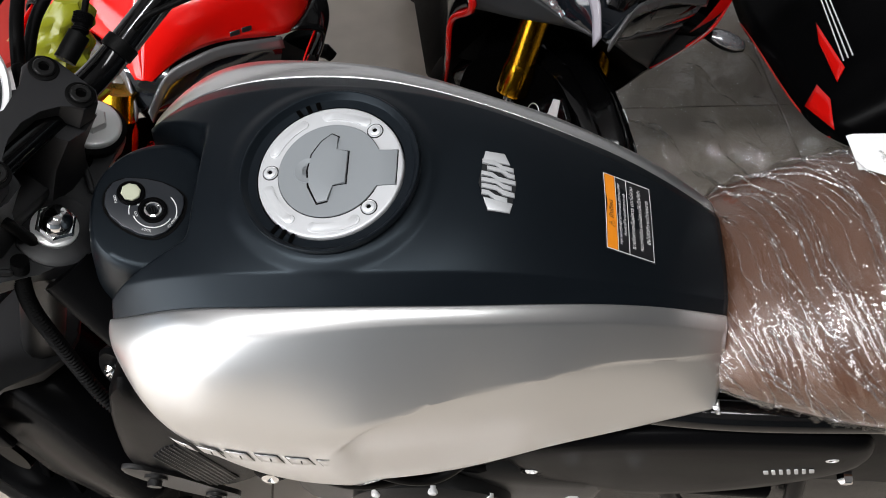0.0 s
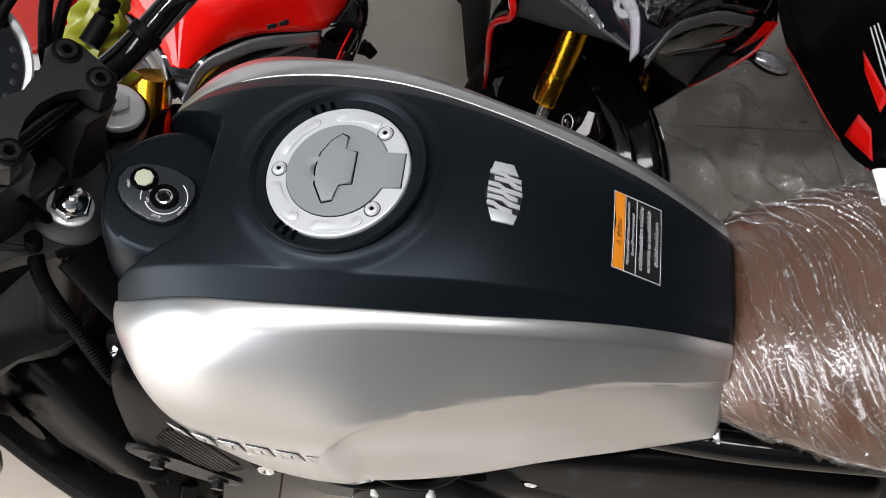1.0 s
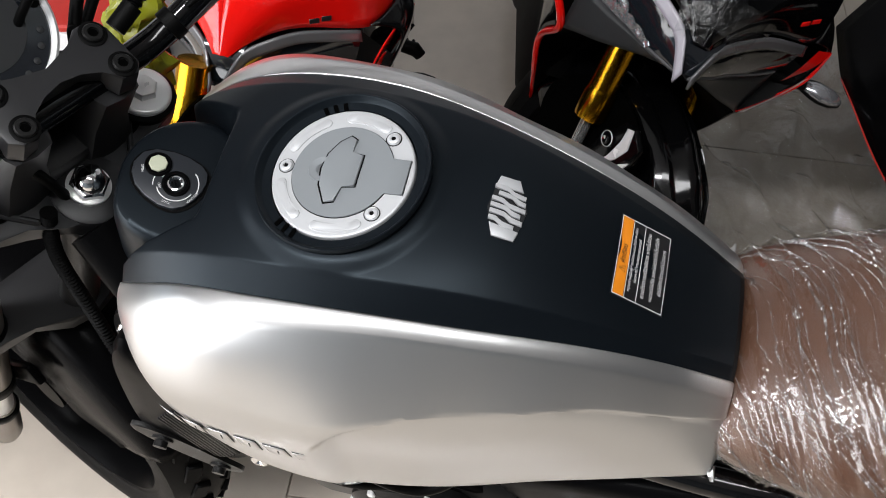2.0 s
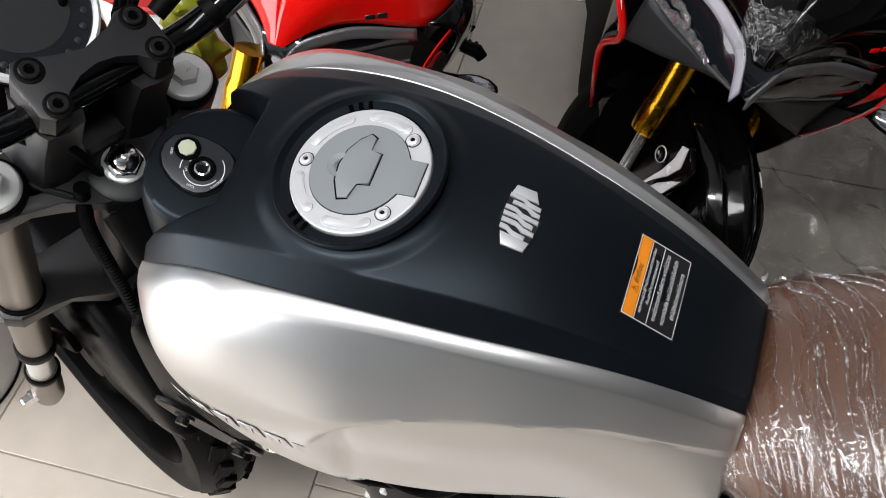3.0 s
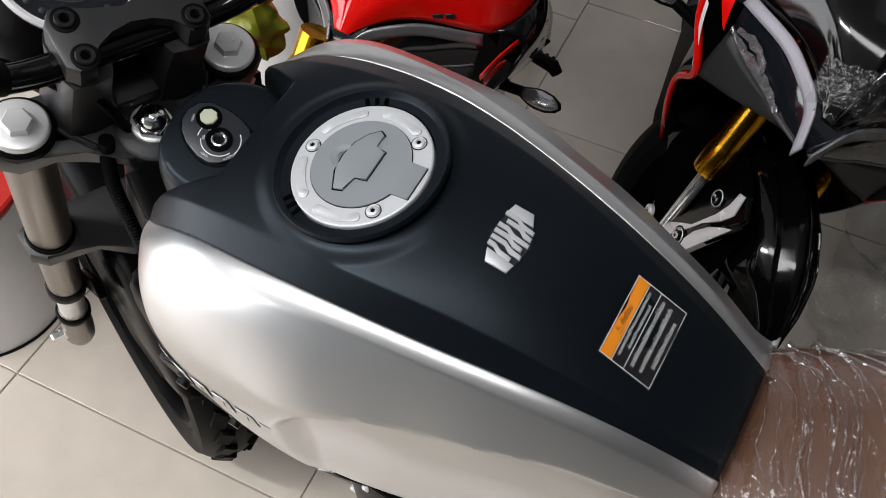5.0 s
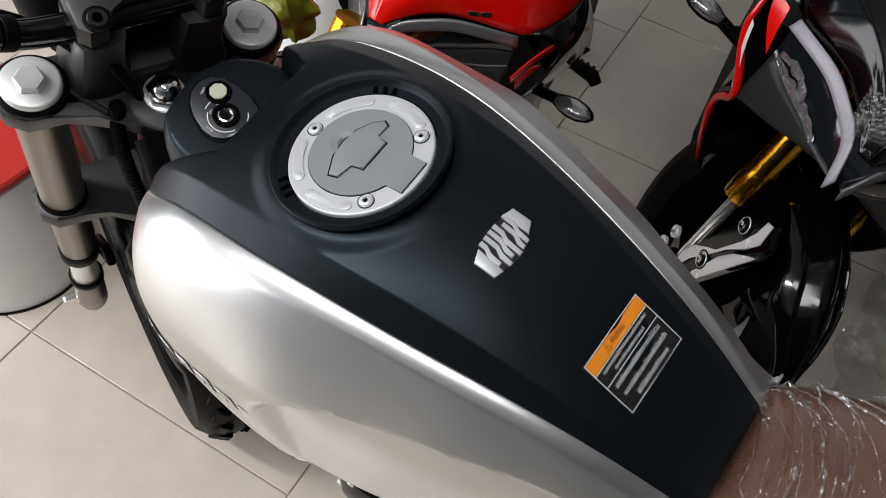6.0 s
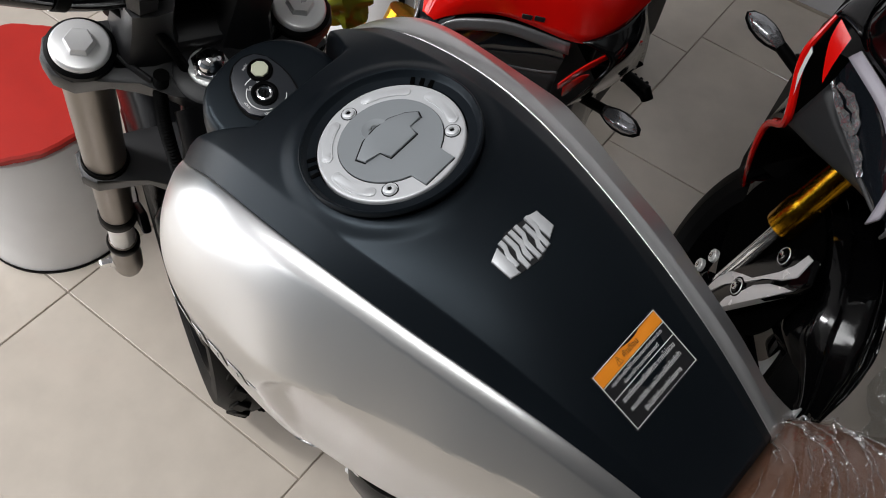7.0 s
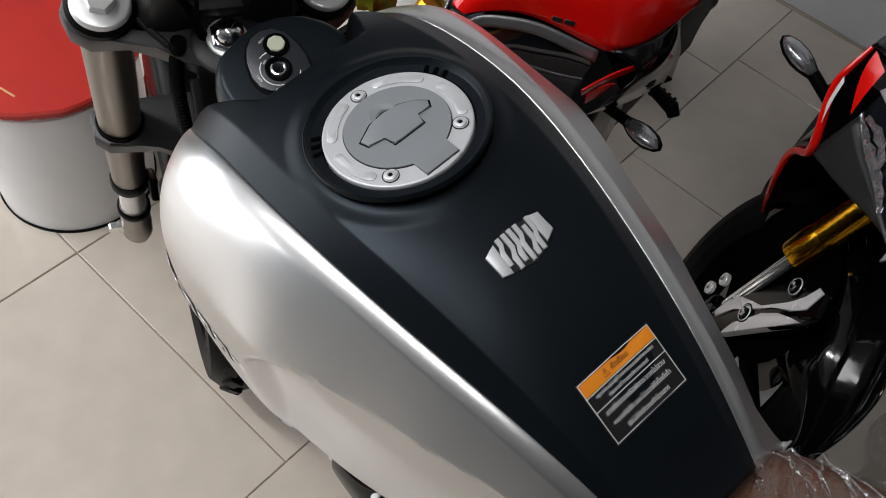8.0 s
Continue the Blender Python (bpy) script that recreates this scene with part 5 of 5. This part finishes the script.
        piece("mirror_arm", tube(curve_through(flip([(-0.28, 0.15, 0.93), (-0.27, 0.22, 1.0), (-0.28, 0.3, 1.05)], side), 12), 0.007, 8), SATIN)
    bridge = piece("nose_bridge", loft([[Vector((-0.03, y, 0.742 + 0.2 * abs(y))) for y in (-0.016, 0, 0.016)], [Vector((-0.05, y, 0.785)) for y in (-0.028, 0, 0.028)], [Vector((-0.075, y, 0.8)) for y in (-0.035, 0, 0.035)]]), GLASS, "dark piece between the lamps")
    screen = [(-0.26, 0.0, 0.99), (-0.33, 0.0, 1.04), (-0.42, 0.0, 1.08), (-0.5, 0.0, 1.1)]
    for side in (-1, 1):
        thick(piece("windscreen", skin([screen, flip([(-0.28, 0.1, 0.945), (-0.36, 0.12, 1.0), (-0.44, 0.12, 1.05), (-0.5, 0.1, 1.08)], side)], 14, 6), GLASS, "smoked windscreen"), 0.003)
    # body behind
    def turned(bm):
        bmesh.ops.transform(bm, matrix=rear, verts=bm.verts)
        return bm

    piece("fuel_tank", turned(skin([[(-0.5, -0.13, 0.8), (-0.7, -0.15, 0.82), (-0.9, -0.1, 0.78)], [(-0.5, -0.08, 0.95), (-0.7, -0.09, 0.98), (-0.9, -0.07, 0.86)], [(-0.5, 0.08, 0.95), (-0.7, 0.09, 0.98), (-0.9, 0.07, 0.86)], [(-0.5, 0.13, 0.8), (-0.7, 0.15, 0.82), (-0.9, 0.1, 0.78)]], 14, 14)), paint)
    piece("radiator", turned(block(0.04, 0.24, 0.3, pose(-0.36, 0, 0.55, 0, -18, 0), 0.01)), RUBBER)
    piece("inner_panel", turned(block(0.2, 0.26, 0.03, pose(-0.34, 0, 0.74), 0.01)), RUBBER)
    # mostly unseen engine block, enlarged to shade the floor behind
    piece("engine", turned(block(0.55, 0.22, 0.44, pose(-0.68, 0, 0.42), 0.05)), RUBBER)
    piece("seat", turned(block(0.4, 0.2, 0.09, pose(-1.0, 0, 0.8, 0, -6, 0), 0.035, 4)), RUBBER)
    piece("frame", turned(tube([(-0.34, 0, 0.82), (-0.85, 0, 0.62), (-1.1, 0, 0.7)], 0.05)), SATIN)
    piece("rear_tyre", turned(lathe([(0.2, -0.05), (0.25, -0.062), (0.285, -0.04), (0.298, 0), (0.285, 0.04), (0.25, 0.062), (0.2, 0.05), (0.2, -0.05)], 64, pose(-1.0, 0, 0.32, 90, 0, 0), caps=False)), RUBBER)
    piece("swing_arm", turned(tube([(-0.7, 0.08, 0.42), (-1.0, 0.08, 0.32)], 0.025)), SATIN)
    return bike


SLASHES = (([(-0.1, 0.206, 0.77), (-0.175, 0.212, 0.775), (-0.3, 0.219, 0.746)], [(-0.115, 0.2, 0.745), (-0.185, 0.209, 0.752), (-0.308, 0.216, 0.73)]),
           ([(-0.13, 0.2, 0.745), (-0.16, 0.206, 0.745), (-0.185, 0.208, 0.735)], [(-0.14, 0.198, 0.71), (-0.165, 0.203, 0.718), (-0.19, 0.206, 0.727)]))
BLACK_BIKE = pose(0.1255, 0.983, 0, -18.1, 0, -99.2) @ Matrix.Diagonal((1, 1, 0.967, 1))
BLACK_FORK = axes((0.258, 1.11, 0.46), (0.845, 0.409, -0.346), (0.25, 0.27, 0.93)) @ pose(-0.03, 0.1, 0)
black_sport = sport_bike("glossy black sport motorcycle with red stripes and gold forks", BLACK_BIKE, BLACK_FORK, GLOSS, GLOSS, RED, GLOSS, 0.21, STRIP, ((-0.195, 0.263, 0.7), (-0.27, 0.282, 0.614)), (-0.56, 0.215, 0.4), 0.1)
red_sport = sport_bike("glossy red sport motorcycle with gold forks", pose(-0.31, 0.86, 0, -2, 0, -99) @ Matrix.Diagonal((0.93, 0.93, 0.9, 1)), axes((-0.335, 0.856, 0.604), (0.98, -0.16, -0.05), (0.2, 0.38, 0.9)) @ pose(-0.03, 0.083, 0), RED, GLOSS, RED, RED, 0.24, TRIM, ((-0.272, 0.247, 0.6), (-0.272, 0.247, 0.6)), (-0.505, 0.19, 0.463), 0.083, 0.1, SLASHES, 0.6)
third = sport_bike("black sport motorcycle with red patches in the shade", pose(0.89, 0.93, 0, -12, 0, -112), pose(1.08, 0.86, 0, -6, 0, -105) @ pose(-0.205, 0, 0.5, 0, -26, 10), GUARD, GUARD, LABEL, GUARD, 0.24, TRIM, ((-0.2, 0.26, 0.68), (-0.2, 0.26, 0.68)), (-0.56, 0.215, 0.4))


# model marks on both cowls, kept as plain bars
for bike, at, out, mat in ((red_sport, (-0.154, 0.9585, 0.7312), (0.445, -0.89, 0.06), LABEL), (black_sport, (0.51, 1.027, 0.7498), (0.4, -0.91, -0.1), RED)):
    n = Vector(out).normalized()
    u = Vector((0, 0, 1)).cross(n).normalized()
    v = n.cross(u)
    m = Matrix(((u.x, v.x, n.x, at[0]), (u.y, v.y, n.y, at[1]), (u.z, v.z, n.z, at[2]), (0, 0, 0, 1)))
    for dx in (-0.0085, 0.0085):
        part("model_mark", block(0.014, 0.0075, 0.0016, bike.matrix_world.inverted() @ m @ pose(dx, 0, 0.0004, 0, 0, -4), 0.0006, 1), mat, bike)

# the third one's broad side panel with a thin red edge and two red patches
panel_edge = [(0.7, 1.36, 0.5), (0.66, 1.17, 0.54), (0.65, 1.06, 0.57), (0.655, 0.92, 0.585), (0.68, 0.845, 0.59), (0.76, 0.8, 0.58)]
panel_back = [(0.9, 1.5, 0.68), (0.86, 1.3, 0.72), (0.86, 1.12, 0.76), (0.86, 0.95, 0.78), (0.88, 0.85, 0.78), (0.93, 0.78, 0.76)]
into = third.matrix_world.inverted()
broad = part("broad_panel", skin([[into @ Vector(p) for p in panel_edge], [into @ Vector(p) for p in panel_back]], 24, 10), GUARD, third, "dark side panel")
thick(broad, 0.004)
part("edge_line", tube([into @ p for p in curve_through(panel_edge[1:5], 24)], 0.0012, 8), DULLRED, broad)


for p, q, r, s in (((0.723, 1.045, 0.629), (0.722, 0.931, 0.638), (0.709, 0.914, 0.625), (0.714, 1.001, 0.624)), ((0.692, 0.931, 0.605), (0.696, 0.893, 0.612), (0.684, 0.838, 0.604), (0.672, 0.907, 0.585))):
    p, q, r, s = (into @ (Vector(v) + Vector((-0.011, 0.001, 0.01))) for v in (p, q, r, s))
    thick(part("red_patch", skin([[p, (p + q) / 2, q], [s, (s + r) / 2, r]], 8, 4), RED, broad), 0.002)
for k in range(3):
    p, q = into @ Vector((0.727 + 0.004 * k, 1.08, 0.655 + 0.004 * k)), into @ Vector((0.713 + 0.005 * k, 0.943, 0.65 + 0.005 * k))
    part("pale_line", tube([p, (p + q) / 2, q], 0.0012, 6), PRINT, broad)


def wrap(name, rows, mat, label, category):
    ob = part(name, loft(rows), mat)
    return tagged(ob, label, category)


# bubble wrap bunched over the black bike's screen
rows = []
for i, s in enumerate(np.linspace(0, 1, 46)):
    row = []
    for j, u in enumerate(np.linspace(-1, 1, 40)):
        x, y, z = -0.045 - 0.2 * s, u * (0.05 + 0.07 * s), 0.812 + 0.135 * s ** 0.75 - 0.03 * u * u
        p = Vector((x * 42, y * 42, z * 42))
        k = 0.0022 * noise.noise(p) + 0.0018 * noise.noise(p * 2.4) + 0.007
        row.append(BLACK_BIKE @ Vector((x + 0.6 * k, y + 0.5 * k, z + k)))
    rows.append(row)
wrap("bubble_wrap", rows, BUBBLE, "crumpled bubble wrap taped over the black screen", "wrapping")
# plastic sheet lying on the floor beside the black bike
rows = []
for s in np.linspace(0, 1, 90):
    row = []
    for u in np.linspace(0, 1, 90):
        x, y = 0.55 + 0.8 * s + 0.1 * u + 0.03 * noise.noise(Vector((u * 6, 1, 4))), 1.12 + 0.75 * u - 0.18 * s
        p = Vector((x * 7, y * 7, 2.0))
        row.append((x, y, 0.006 + 0.07 * abs(noise.noise(p)) + 0.03 * ridge(Vector((x * 9 + y * 5, y * 3, 2.0))) ** 6 + 0.016 * abs(noise.noise(p * 4)) + 0.09 * s * u))
    rows.append(row)
wrap("plastic_sheet", rows, SHEET, "crumpled cloudy plastic sheet lying on the floor", "wrapping")
# yellow-green bag hanging at the red bike's bars
rows = []
for s in np.linspace(0, 1, 24):
    row = []
    for a in np.linspace(0, math.tau, 28, endpoint=False):
        r = 0.02 + 0.032 * math.sin(math.pi * (0.15 + 0.8 * s))
        p = Vector((math.cos(a) * 2, math.sin(a) * 2, s * 6))
        k = 1 + 0.45 * noise.noise(p)
        row.append((-0.325 + 0.62 * r * k * math.cos(a), 0.775 + 0.5 * r * k * math.sin(a) - 0.02 * s, 0.75 + 0.12 * s))
    rows.append(row)
bag = tagged(new("plastic_bag"), "yellow-green plastic bag tied round the mirror stalk", "bag")
bag.location = (-0.3, 0.76, 0.95)
bm = loft(rows, True)
bmesh.ops.translate(bm, verts=bm.verts, vec=(0.3, -0.76, -0.95))
part("pouch", bm, GREENBAG, bag)
# bunched upper end of the bag
rows = []
for s in np.linspace(0, 1, 26):
    row = []
    for a in np.linspace(0, math.tau, 30, endpoint=False):
        r = 0.006 + 0.036 * math.sin(math.pi * (0.1 + 0.82 * s)) ** 0.8
        k = 1 + 0.5 * noise.noise(Vector((math.cos(a) * 2.4, math.sin(a) * 2.4, s * 7 + 5)))
        row.append((-0.313 + 0.3 - 0.02 + 0.05 * s + 0.75 * r * k * math.cos(a), 0.76 - 0.76 + 0.5 * r * k * math.sin(a), 0.881 - 0.95 - 0.055 + 0.11 * s))
    rows.append(row)
part("gathered_end", loft(rows, True, True), GREENBAG, bag)
part("tie", tube([(0, 0, 0.0), (0.01, 0.08, 0.02)], 0.006), GREENBAG, bag)

# white pot with a red top
pot = new("stool")
pot.location = (-0.957, 0.627, 0)
tagged(pot, "white round pot stool with a worn red top", "stool")
part("body", lathe([(0.0, 0.0), (0.143, 0.0), (0.15, 0.006), (0.157, 0.12), (0.163, 0.24), (0.164, 0.325), (0.158, 0.332), (0.0, 0.332)], 64), STONE, pot)
rows = []
for r, z in ((0.0, 0.333), (0.164, 0.333), (0.171, 0.338), (0.172, 0.348), (0.168, 0.352), (0.12, 0.353), (0.0, 0.353)):
    ring = [(k * math.tau / 96, 1 + (0.035 * noise.noise(Vector((math.cos(k * math.tau / 96) * 4, math.sin(k * math.tau / 96) * 4, 1))) + 0.02 * noise.noise(Vector((math.cos(k * math.tau / 96) * 13, math.sin(k * math.tau / 96) * 13, 7)))) * (r > 0.15)) for k in range(96)]
    rows.append([(r * g * math.cos(a), r * g * math.sin(a), z) for a, g in ring])
part("top", loft(rows, True, True), DULLRED, pot, "worn red painted top with a frayed rim")
part("scratch", tube([(0.03, -0.12, 0.3525), (0.055, -0.105, 0.3528), (0.085, -0.1, 0.3525)], 0.0022, 6), SCUFF, pot, "pale scuff")
part("base_line", lathe([(0.15, 0.0), (0.153, 0.0), (0.154, 0.006), (0.151, 0.006), (0.15, 0.0)], 64, caps=False), RUBBER, pot)
pot2 = copy_thing(pot, pose(-0.78, 1.5, 0, 0, 0, 40))
tagged(pot2, "second white pot stool with a red top")

# ---------------------------------------------------------------- floor tiles, each its own piece
TW, TD, GRID = 0.6, 0.493, -1.8
bm = block(TW - 0.003, TD - 0.003, 0.008, pose(0, 0, -0.004), 0.0012, 1)
tile_mesh = bpy.data.meshes.new("tile")
bm.to_mesh(tile_mesh)
bm.free()
tile_mesh.materials.append(TILE)
for i in range(-8, 9):
    for j in range(-9, 7):
        # the columns past the aisle joint are laid a little further back
        u, v = -0.213 + TW * (i + 0.5), 0.479 + TD * (j + 0.5) + (0.083 if i >= 0 else 0)
        at = pose(0, 0, 0, 0, 0, GRID) @ Vector((u, v, 0))
        if abs(at.x) < 4.4 and -3.7 < at.y < 2.33:
            ob = new("tile", tile_mesh)
            ob.parent = floor
            ob.matrix_basis = pose(at.x, at.y, 0.0002 * ((i * 7 + j * 5) % 4), 0, 0, GRID)
